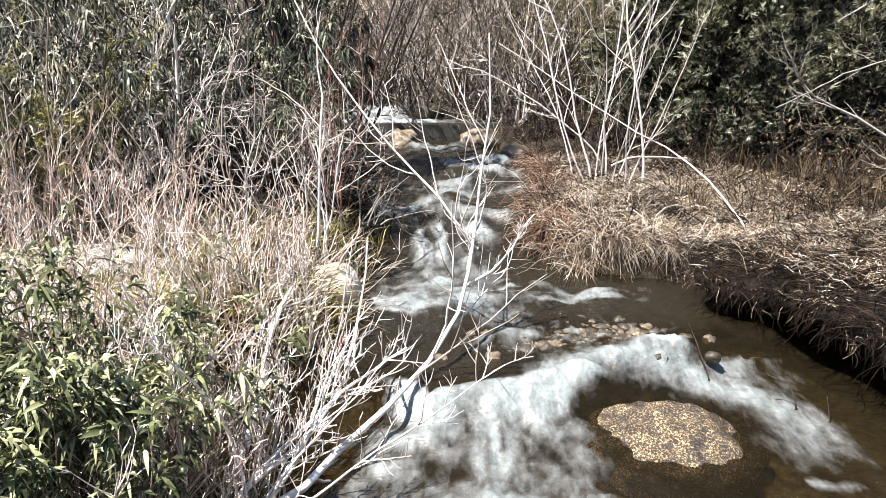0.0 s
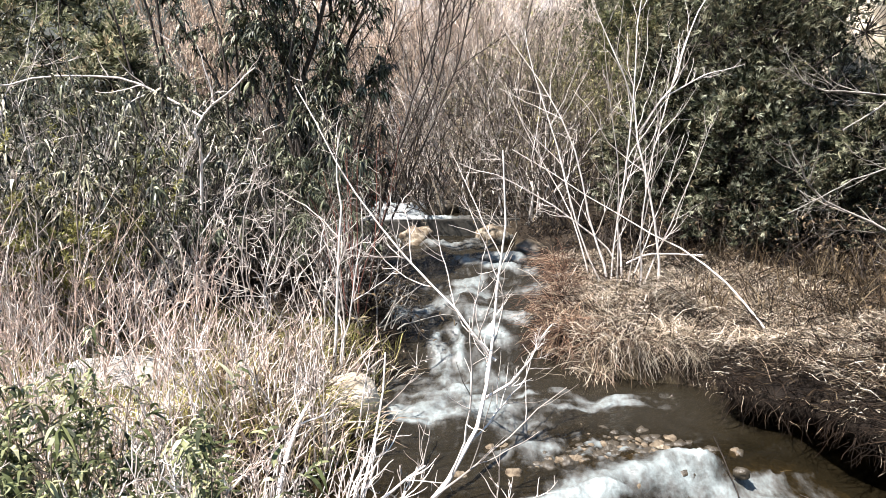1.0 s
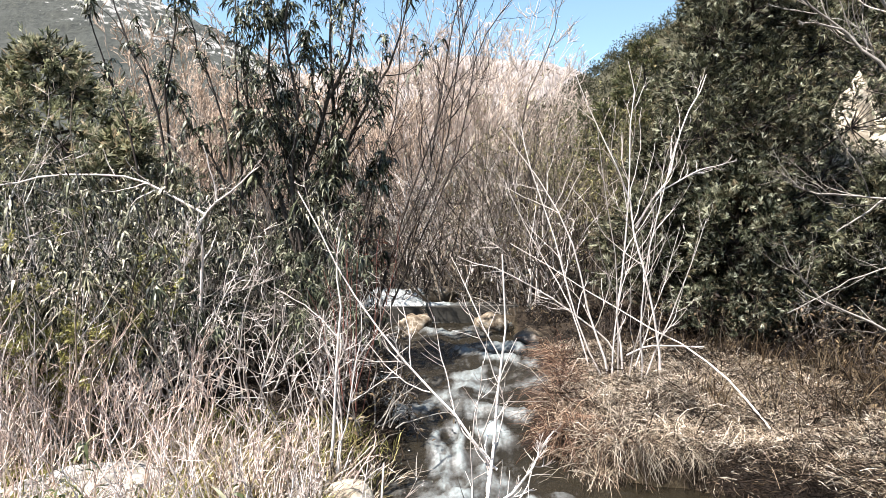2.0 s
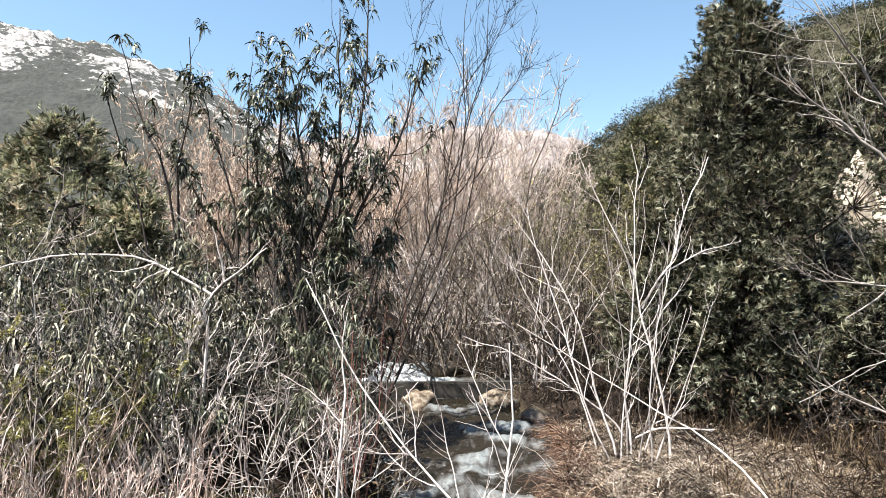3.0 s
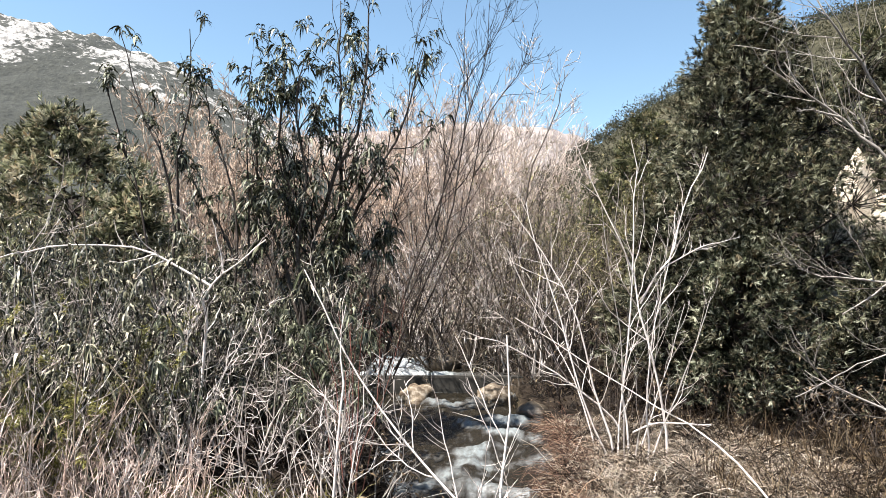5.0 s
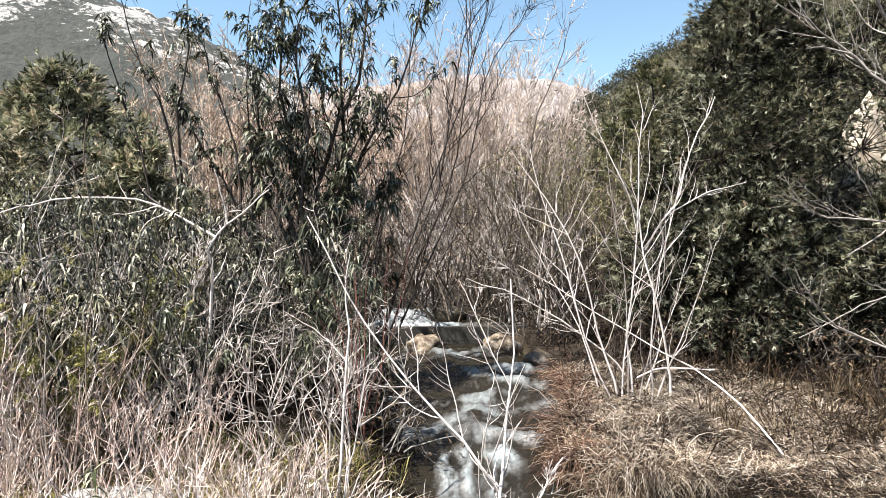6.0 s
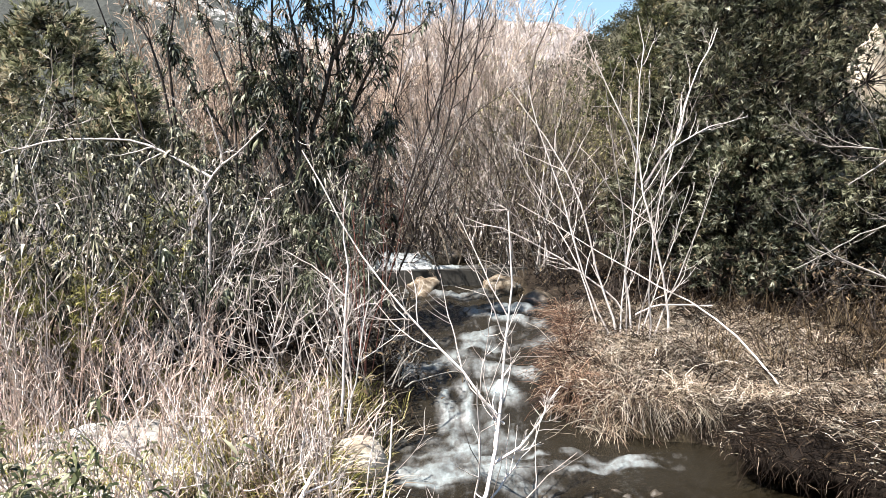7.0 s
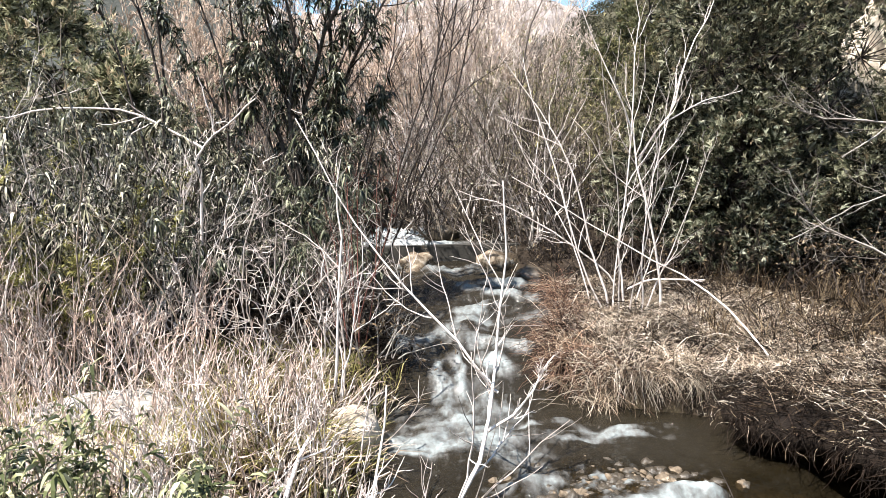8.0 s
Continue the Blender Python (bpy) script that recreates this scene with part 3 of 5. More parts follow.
# the cascade and the humped run below the weir
casc = smooth01((wy - 5.45) / 0.25) * smooth01((6.95 - wy) / 0.3) * np.clip(0.5 + 1.2 * along + 0.7 * mottle, 0, 1) * smooth01((wx + 0.42) / 0.25) * smooth01((0.68 - wx) / 0.3)
run = smooth01((wy - 6.2) / 0.5) * smooth01((12.5 - wy) / 0.3)
bend = wy * 1.05 + 0.35 * np.sin(wx * 2.1 + wy * 0.6)
ridge = 1 - np.abs(2 * vnoise(wx * 0.95, bend, 8) - 1)
crests = run * np.clip(0.1 + smooth01((ridge - 0.5) / 0.4) * (0.2 + 0.75 * vnoise(wx * 3.0, wy * 5.0, 9)) * (0.7 + 0.9 * along) + 0.45 * across, 0, 0.62)
weir_foam = (wy > 12.62) * smooth01((wx + 1.9) / 0.3) * smooth01((-0.5 - wx) / 0.4) * smooth01((14.0 - wy) / 0.4)
crest = (wy > 12.55) * (wy < 12.95) * (0.75 + 0.5 * small) * (0.35 + 0.65 * smooth01((0.1 - wx) / 0.5))
foam_here = np.clip(np.maximum.reduce([spill, ring, tongue, tail, right_run, casc, mid_run, crests, weir_foam, crest, pile, wash, current, streaks, curl]), 0, 1)
rapid = np.clip(foam_here * 1.2 + 0.7 * run + 0.1 + 0.35 * (slip > 0) * (wy < 5.6), 0, 1)
wv[:, 2] += (0.07 * (coarse - 0.5) + 0.045 * (small - 0.5) + 0.02 * (finest_n - 0.5)) * rapid
wv[:, 2] += run * (0.17 * (ridge ** 1.5 - 0.5) + 0.06 * (vnoise(wx * 2.2, wy * 3.4, 12) - 0.5)) + 0.05 * casc + 0.05 * below * smooth01((wx + 0.6) / 0.5) * smooth01((2.55 - wx) / 0.4) + 0.03 * ring + 0.07 * curl + 0.02 * current
wv[:, 2] += weir_foam * (0.02 + 0.17 * np.maximum(0, vnoise(wx * 3.5, wy * 3.5, 11) - 0.25) * (0.4 + finest_n))
keep = ((wx > edge_l - 0.22) & (wx < edge_r + 0.14))[wf].all(1)
stream_mesh = raw_mesh("stream", wv, wf[keep], WATER)
murk_shade_attr = stream_mesh.attributes.new("murk_shade", "FLOAT", "POINT")
# last term: water on the right darkened to imitate the bank's black reflection
murk_shade_attr.data.foreach_set("value", (0.5 + 0.42 * smooth01((slip + 0.3) / 0.8) - 0.4 * np.exp(-(((wx - 0.95) / 0.95) ** 2 + ((wy - 4.38) / 0.32) ** 2)) * (slip > 0) + 0.15 * smooth01((wx - 1.9) / 0.5) * (slip < 0)).astype(np.float32))
foam_attr = stream_mesh.attributes.new("foam", "FLOAT", "POINT")
foam_attr.data.foreach_set("value", (foam_here * 0.6 + 0.25 * weir_foam).astype(np.float32))
stream = tagged(new("stream", stream_mesh), "clear brownish stream breaking into white rapids", "stream", kind="structure")

# ---- mountains and far slopes ----
RIDGE_X = (-900, -420, -213, -181, -148, -116, -91, -69, -30, 60)
RIDGE_Z = (240, 165, 119, 113, 104, 91, 78, 66, 40, 8)


def left_mountain():
    xs, ts = np.arange(-900, 61, 3.0), np.linspace(0, 1, 70)
    X, T = np.meshgrid(xs, ts)
    top = np.interp(X, RIDGE_X, RIDGE_Z)
    Y = 150 + 150 * T + 60 * np.maximum(0, T - 0.85)
    prof = np.where(T < 0.86, 0.02 + 0.98 * np.sin(np.clip(T / 0.86, 0, 1) * np.pi / 2) ** 1.15, 1 - 6 * (T - 0.86) ** 2)
    Z = top * prof
    crag = np.array([noise.noise(Vector((x * 0.045, y * 0.045, z * 0.03))) for x, y, z in zip(X.ravel(), Y.ravel(), Z.ravel())]).reshape(X.shape)
    fine = np.array([noise.noise(Vector((x * 0.17, y * 0.17, z * 0.15))) for x, y, z in zip(X.ravel(), Y.ravel(), Z.ravel())]).reshape(X.shape)
    high = smooth01((prof - 0.35) / 0.6)
    Z = Z + high * (np.abs(crag) * 4 + np.abs(fine) * 4) + fine * 1.2
    v = np.column_stack([X.ravel(), Y.ravel(), Z.ravel()])
    nx = len(xs)
    i, j = np.meshgrid(np.arange(nx - 1), np.arange(len(ts) - 1))
    a = (j * nx + i).ravel()
    me = raw_mesh("mountain", v, np.column_stack([a, a + 1, a + nx + 1, a + nx]), MOUNTAIN)
    at = me.attributes.new("crag", "FLOAT", "POINT")
    at.data.foreach_set("value", (0.02 + 0.3 * high ** 1.6 + 0.3 * np.maximum(0, crag) + 0.2 * np.maximum(0, fine)).ravel().astype(np.float32))
    return tagged(new("mountain", me), "grey-green mountainside with pale limestone crags along its ridge", "mountain", kind="structure")


left_mountain()


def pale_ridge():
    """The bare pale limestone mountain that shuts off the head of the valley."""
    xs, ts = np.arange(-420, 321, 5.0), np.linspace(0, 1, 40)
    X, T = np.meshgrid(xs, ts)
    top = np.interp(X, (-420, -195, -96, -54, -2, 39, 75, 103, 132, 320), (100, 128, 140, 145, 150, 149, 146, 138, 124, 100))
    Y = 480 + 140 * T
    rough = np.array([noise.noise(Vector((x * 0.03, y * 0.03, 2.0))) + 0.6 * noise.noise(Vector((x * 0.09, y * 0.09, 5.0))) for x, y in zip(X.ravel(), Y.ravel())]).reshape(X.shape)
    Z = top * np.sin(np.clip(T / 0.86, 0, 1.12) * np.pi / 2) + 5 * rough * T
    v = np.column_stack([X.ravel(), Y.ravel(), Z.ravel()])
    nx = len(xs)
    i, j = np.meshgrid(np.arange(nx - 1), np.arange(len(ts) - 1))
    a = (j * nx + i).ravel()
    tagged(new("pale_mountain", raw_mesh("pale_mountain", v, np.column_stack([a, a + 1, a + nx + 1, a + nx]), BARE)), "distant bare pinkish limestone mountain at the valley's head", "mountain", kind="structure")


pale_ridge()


def far_hill():
    """The wooded slope that comes down behind the junipers."""
    xs, ts = np.arange(4, 120, 1.5), np.linspace(0, 1, 24)
    X, T = np.meshgrid(xs, ts)
    top = np.interp(X, (4, 10.5, 17, 24, 37, 60, 120), (8.6, 14.2, 18.2, 23.0, 28.0, 36, 50))
    Y = 34 + 30 * T
    Z = top * np.sin(np.clip(T * 1.08, 0, 1.05) * np.pi / 2) + 0.6 * wavy(X, Y, 0.5, 0.2)
    v = np.column_stack([X.ravel(), Y.ravel(), Z.ravel()])
    nx = len(xs)
    i, j = np.meshgrid(np.arange(nx - 1), np.arange(len(ts) - 1))
    a = (j * nx + i).ravel()
    tagged(new("hillside", raw_mesh("hillside", v, np.column_stack([a, a + 1, a + nx + 1, a + nx]), HILL)),
           "steep earth hillside covered in scrub", "hill", kind="structure")
    rng = np.random.default_rng(31)
    near = np.flatnonzero((v[:, 0] < 46) & (v[:, 2] > 4))
    many = 1900
    pick = rng.choice(near, many)
    C = v[pick] + rng.normal(0, 0.6, (many, 3)) * (1, 1, 0)
    size = rng.uniform(0.5, 1.5, many)
    per = 44
    who = np.repeat(np.arange(many), per)
    out = unit(rng.normal(0, 1, (len(who), 3)))
    out[:, 2] = np.abs(out[:, 2])
    S = C[who] + out * size[who][:, None] * rng.uniform(0.3, 0.85, (len(who), 1))
    lv, lf = slips(rng, S, out + rng.normal(0, 0.5, out.shape), rng.uniform(0.16, 0.34, len(who)), rng.uniform(0.05, 0.11, len(who)))
    tagged(new("hill_scrub", raw_mesh("hill_scrub", lv, lf, FARWOOD, False)), "dull green scrub covering the far hillside", "scrub", kind="stuff")


far_hill()


def sky_blocking_slope():
    """An unseen slope, added behind the near bank to block fill light from the sky."""
    a, r = np.radians(np.linspace(22, -212, 90)), np.linspace(0, 1, 16)
    A, T = np.meshgrid(a, r)
    R = 24 + 40 * T
    Z = 0.4 + 33 * smooth01(T) * (0.85 + 0.15 * np.sin(A * 5)) + 0.8 * wavy(R * np.cos(A), R * np.sin(A), 0.4, 0.3)
    v = np.column_stack([(R * np.cos(A)).ravel(), (R * np.sin(A)).ravel(), Z.ravel()])
    i, j = np.meshgrid(np.arange(89), np.arange(15))
    q = (j * 90 + i).ravel()
    tagged(new("sky_blocking_slope", raw_mesh("sky_blocking_slope", v, np.column_stack([q, q + 90, q + 91, q + 1]), HILL)), "unseen slope added round the camera to cut the sky's fill light", "hill", kind="structure")


sky_blocking_slope()

# ---- plants ----


def length_of(c):
    """Length of a bent line."""
    return np.linalg.norm(np.diff(c, axis=0), axis=1).sum()


def shrub(name, label, category, at, seed, n=7, height=2.4, reach=0.25, lean=22, r0=0.016, levels=((5, 38, 0.5, 0.3),), k=7, wig=0.1, up=0.04,
          bark=BARK_GREY, leaf=None, leaf_n=4, leaf_l=0.1, leaf_w=0.022, droop=0.4, leaf_from=0.25, heroes=(), group="", sides=4, side_up=0.06, leaf_label="", sink=0.08, single=0, finest=0.0016):
    """A many-stemmed shrub: each main stem with its twigs is one part, the leaves another. heroes: stems led along given bends."""
    rng = np.random.default_rng(seed)
    base = np.array([at[0], at[1], float(ground_level(np.array([at[0]]), np.array([at[1]]))[0])])
    ob = thing(name, label, category, base, group)
    stems = []
    if n:
        th = rng.uniform(0, 2 * np.pi, n)
        S = base + np.column_stack([np.cos(th) * reach * rng.uniform(0.2, 1, n), np.sin(th) * reach * rng.uniform(0.2, 1, n), np.full(n, -sink)])
        a = np.radians(np.abs(rng.normal(lean, lean * 0.5, n)))
        D = np.column_stack([np.cos(th) * np.sin(a), np.sin(th) * np.sin(a), np.cos(a)])
        L = height * rng.uniform(0.65, 1.12, n)
        P = grow(rng, S, D, L, k, wig, up)
        stems.append((P, taper(np.full(n, r0) * rng.uniform(0.6, 1.1, n), k, 0.25), L))
    for bends, rb, rt in heroes:
        c = np.array(bends, dtype=float)
        s = np.linspace(0, len(c) - 1, k)
        pts = np.column_stack([np.interp(s, np.arange(len(c)), c[:, q]) for q in range(3)])
        pts[1:-1] = 0.5 * pts[1:-1] + 0.25 * (pts[:-2] + pts[2:])
        sway = rng.uniform(0, 6.3, 2)
        along = np.linspace(0, 1, k)[:, None]
        pts += 0.012 * length_of(c) * np.sin(np.pi * along) * np.column_stack([np.sin(along[:, 0] * 11 + sway[0]), np.sin(along[:, 0] * 9 + sway[1]), 0 * along[:, 0]])
        pts[1:-1] += rng.normal(0, 0.035, (k - 2, 3)) * length_of(c) / (k - 1)
        stems.append((pts[None], np.linspace(rb, rt, k)[None], np.array([length_of(c)])))
    P, R, L = (np.concatenate([s[q] for s in stems]) for q in range(3))
    root = np.arange(len(P))
    groups = [(P, R, root)]
    cur = (P, R, L, root)
    kk = k
    for per, angle, ratio, t0 in levels:
        S, D, l2, r2, who = sprout(rng, cur[0], cur[1], cur[2], per, t0, 0.98, angle, ratio)
        kk = max(4, kk - 2)
        P2 = grow(rng, S, D, l2, kk, wig * 1.3, side_up)
        R2 = taper(np.maximum(r2, finest), kk, 0.35)
        rt = cur[3][who]
        groups.append((P2, R2, rt))
        cur = (P2, R2, l2, rt)
    rods = []
    for q in range(len(P)):
        bits = []
        for gi, (A, B, rt) in enumerate(groups):
            m = rt == q
            if m.any():
                bits.append(tubes(A[m], B[m], sides + 2 if gi == 0 else 3))
        v, f = joined(bits)
        rods.append(part_of(ob, "stem", raw_mesh("stem", v - base, f, bark)))
    if leaf is not None:
        S, D, _, _, who = sprout(rng, cur[0], cur[1], cur[2], leaf_n, leaf_from, 1.0, 48, 1, 16)
        on = cur[3][who]
        mixed = rng.permutation(len(S))
        S, D, on = S[mixed], D[mixed], on[mixed]
        for q in range(min(single, len(S))):
            along = Vector(D[q]).normalized()
            lf = new("leaf", LEAF_SHAPES[q % 4])
            lf.parent = rods[on[q]]
            turn = along.to_track_quat("Y", "Z").to_matrix().to_4x4()
            lf.matrix_basis = Matrix.Translation(Vector(S[q] - base)) @ turn @ pose(0, 0, 0, 0, rng.uniform(-40, 40), 0) @ Matrix.Scale(leaf_l * rng.uniform(0.6, 1.2), 4)
            lf.data.materials[0] = leaf
        S, D, on = S[single:], D[single:], on[single:]
        for q in range(len(rods)):
            mine = on == q
            m = int(mine.sum())
            if m:
                v, f = lances(rng, S[mine], D[mine] + rng.normal(0, 0.15, (m, 3)), leaf_l * rng.uniform(0.55, 1.2, m), leaf_w * rng.uniform(0.7, 1.2, m), droop)
                part_of(rods[q], "foliage", raw_mesh("foliage", v - base, f, leaf, False), leaf_label)
    return ob


def juniper(name, label, at, seed, height, radius, material, lobes=24, clumps=22, tufts=9, spray=0.1, low=0.06, wide=0.34, fine=6, category="tree", lean=(0.0, 0.0), group=""):
    """A dense evergreen: a trunk, limbs that carry uneven lobes, and on every lobe tufts of feathery sprays with dark gaps between."""
    rng = np.random.default_rng(seed)
    base = np.array([at[0], at[1], float(ground_level(np.array([at[0]]), np.array([at[1]]))[0])])
    ob = thing(name, label, category, base, group)
    u = np.clip(low + (0.97 - low) * (np.arange(lobes) + rng.uniform(0, 1, lobes)) / lobes, 0, 0.97)
    th = np.arange(lobes) * 2.4 + rng.normal(0, 0.35, lobes)
    prof = np.where(u < wide, (0.45 + 0.55 * u / wide), np.clip((1 - u) / (1 - wide), 0.0, 1) ** 0.8)
    out = radius * prof * rng.uniform(0.3, 0.82, lobes)
    C = np.column_stack([np.cos(th) * out + lean[0] * u * height, np.sin(th) * out + lean[1] * u * height, u * height])
    size = (radius * (0.07 + 0.25 * prof) + 0.08) * rng.uniform(0.65, 1.3, lobes)
    trunk = np.stack([np.array([lean[0] * t * height, lean[1] * t * height, t * height - 0.15]) + rng.normal(0, 0.04, 3) for t in np.linspace(0, 0.95, 10)])[None]
    v, f = tubes(trunk, np.linspace(0.04 * height ** 0.7, 0.015, 10)[None], 7)
    part_of(ob, "trunk", raw_mesh("trunk", v, f, BARK_DARK))
    hub = np.column_stack([lean[0] * C[:, 2] * 0.8, lean[1] * C[:, 2] * 0.8, np.maximum(C[:, 2] - 0.4 * out - 0.1, 0.15)])
    t = np.linspace(0, 1, 5)[None, :, None]
    limb = hub[:, None] * (1 - t) + C[:, None] * t + np.array([0, 0, -0.1])[None, None] * np.sin(t * np.pi)
    for q in range(lobes):
        v, f = tubes(limb[q:q + 1], np.linspace(0.035, 0.012, 5)[None], 5)
        part_of(ob, "limb", raw_mesh("limb", v, f, BARK_DARK))
    who = np.repeat(np.arange(lobes), clumps)
    n = len(who)
    away = unit(np.column_stack([np.cos(th), np.sin(th), np.full(lobes, 0.35)]))[who]
    way = unit(rng.normal(0, 0.75, (n, 3)) + away * 0.55)
    K = C[who] + way * (size[who] * rng.uniform(0.6, 1.12, n))[:, None]
    v, f = tubes(np.stack([C[who], 0.5 * (C[who] + K) + rng.normal(0, 0.03, (n, 3)), K], 1), np.full((n, 3), 0.006) * np.array([1.6, 1.0, 0.6]), 3)
    tagged(part_of(ob, "twigwork", raw_mesh("twigwork", v, f, BARK_DARK)), kind="stuff")
    on = np.repeat(np.arange(n), tufts)
    m = len(on)
    axis = unit(way[on] + rng.normal(0, 0.55, (m, 3)) + np.array([0, 0, 0.2]))
    S = K[on] + rng.normal(0, 0.55, (m, 3)) * (size[who] * 0.28)[on][:, None] - axis * spray * 0.4
    each = np.repeat(np.arange(m), fine)
    D = axis[each] + rng.normal(0, 0.36, (len(each), 3))
    v, f = slips(rng, S[each] + axis[each] * spray * rng.uniform(0, 0.6, (len(each), 1)), D, spray * rng.uniform(0.5, 1.1, len(each)), spray * (0.3 - 0.018 * fine) * rng.uniform(0.6, 1.3, len(each)))
    crown = raw_mesh("crown", v, f, material, False)
    tone = crown.attributes.new("tone", "FLOAT", "POINT")
    tone.data.foreach_set("value", np.repeat(rng.uniform(0, 1, m), 4 * fine).astype(np.float32))
    part_of(ob, "crown", crown)
    return ob


def twig_tree(name, label, at, seed, height, n, spread, bark, levels, group="", r0=0.03, lean=9, wig=0.07, category="tree"):
    return shrub(name, label, category, at, seed, n=n, height=height, reach=spread, lean=lean, r0=r0, levels=levels, k=6, wig=wig, up=0.08, bark=bark, group=group, side_up=0.12, finest=0.011, sides=3)


def leaf_shape(width, bend):
    """One lance-shaped leaf a metre long along y, folded at the midrib and bending down."""
    t = np.linspace(0, 1, 6)
    w = width * np.sin(np.pi * t ** 0.8) ** 0.8 * 0.5 + 0.004
    z = -bend * t ** 2
    v = np.concatenate([np.column_stack([-w, t, z + w * 0.5]), np.column_stack([0 * t, t, z]), np.column_stack([w, t, z + w * 0.5])])
    f = [[r * 6 + i, r * 6 + 6 + i, r * 6 + 7 + i, r * 6 + 1 + i] for r in range(2) for i in range(5)]
    return raw_mesh("leaf", v, np.array(f), WEED)


LEAF_SHAPES = [leaf_shape(w, b) for w, b in ((0.19, 0.3), (0.22, 0.5), (0.17, 0.75), (0.24, 0.15))]

# main oleander beside the weir
shrub("oleander_tree", "tall dark-leaved oleander with drooping leaves and leaning stems beside the weir", "tree", (-1.98, 9.1), 11, n=8, height=3.9, reach=0.35, lean=11, r0=0.03, up=0.06, k=12,
      levels=((14, 34, 0.21, 0.28), (5, 38, 0.42, 0.2)), wig=0.12, bark=BARK_GREY, leaf=OLEANDER, leaf_n=13, leaf_l=0.145, leaf_w=0.028, droop=1.15, side_up=0.09,
      heroes=(([(-2.0, 9.0, 0.6), (-2.0, 9.0, 1.9), (-2.13, 9.0, 2.67), (-2.34, 9.0, 3.44), (-2.48, 9.0, 4.3), (-2.45, 9.0, 5.09), (-2.43, 9.0, 5.7)], 0.05, 0.008),
              ([(-1.95, 9.0, 0.6), (-1.94, 8.9, 1.9), (-2.0, 8.9, 2.82), (-1.9, 8.9, 3.58), (-1.6, 8.9, 4.28), (-1.3, 8.9, 5.06), (-1.24, 8.9, 5.93), (-1.23, 8.9, 6.85)], 0.05, 0.006),
              ([(-1.9, 9.1, 0.6), (-1.93, 9.2, 1.9), (-1.79, 9.2, 2.83), (-1.49, 9.2, 3.53), (-1.02, 9.2, 4.33), (-0.71, 9.2, 5.13), (-0.51, 9.2, 5.95)], 0.045, 0.006),
              ([(-2.05, 9.0, 0.6), (-2.0, 8.8, 1.93), (-2.39, 8.8, 2.82), (-2.56, 8.8, 3.57), (-2.69, 8.8, 4.26), (-2.67, 8.8, 4.88), (-2.6, 8.8, 5.27)], 0.04, 0.006),
              ([(-1.93, 9.1, 0.6), (-1.95, 9.1, 1.91), (-1.81, 9.1, 2.98), (-1.71, 9.1, 3.76), (-1.56, 9.1, 4.55), (-1.65, 9.1, 5.35), (-1.68, 9.1, 6.0), (-1.67, 9.1, 6.6)], 0.045, 0.006),
              ([(-1.96, 8.9, 0.6), (-1.96, 8.8, 1.93), (-2.17, 8.8, 2.97), (-2.11, 8.8, 3.88), (-2.16, 8.8, 4.64), (-2.21, 8.8, 5.27), (-2.11, 8.8, 5.6)], 0.04, 0.006),
              ([(-1.9, 8.9, 0.6), (-1.85, 8.8, 1.9), (-1.7, 8.7, 2.9), (-1.45, 8.7, 3.7), (-1.25, 8.7, 4.5)], 0.035, 0.006)))
shrub("oleander_sapling", "thin oleander with leaf tufts at the ends of long dark shoots", "tree", (-3.6, 8.6), 13, n=0, k=12,
      levels=((7, 26, 0.14, 0.45), (3, 32, 0.4, 0.3)), bark=BARK_DARK, leaf=OLEANDER, leaf_n=8, leaf_l=0.15, leaf_w=0.03, droop=1.1, side_up=0.12, leaf_from=0.4,
      heroes=(([(-3.6, 8.6, 0.7), (-3.72, 8.6, 2.52), (-3.63, 8.6, 4.07), (-3.6, 8.6, 5.21), (-3.59, 8.6, 6.02)], 0.024, 0.005),
              ([(-3.62, 8.6, 0.7), (-3.72, 8.6, 2.52), (-3.86, 8.6, 4.3), (-4.27, 8.6, 5.06), (-4.54, 8.6, 6.03)], 0.024, 0.005),
              ([(-3.5, 8.6, 0.7), (-2.84, 8.6, 2.52), (-3.03, 8.6, 4.07), (-3.28, 8.6, 4.83), (-3.45, 8.6, 5.37)], 0.02, 0.005),
              ([(-3.45, 8.6, 0.7), (-2.7, 8.6, 2.52), (-2.73, 8.6, 3.7), (-2.86, 8.6, 4.68), (-2.74, 8.6, 5.67)], 0.02, 0.004),
              ([(-3.65, 8.6, 0.7), (-4.02, 8.6, 2.52), (-4.15, 8.6, 3.85), (-4.64, 8.6, 4.91), (-4.69, 8.6, 5.22)], 0.02, 0.005)))
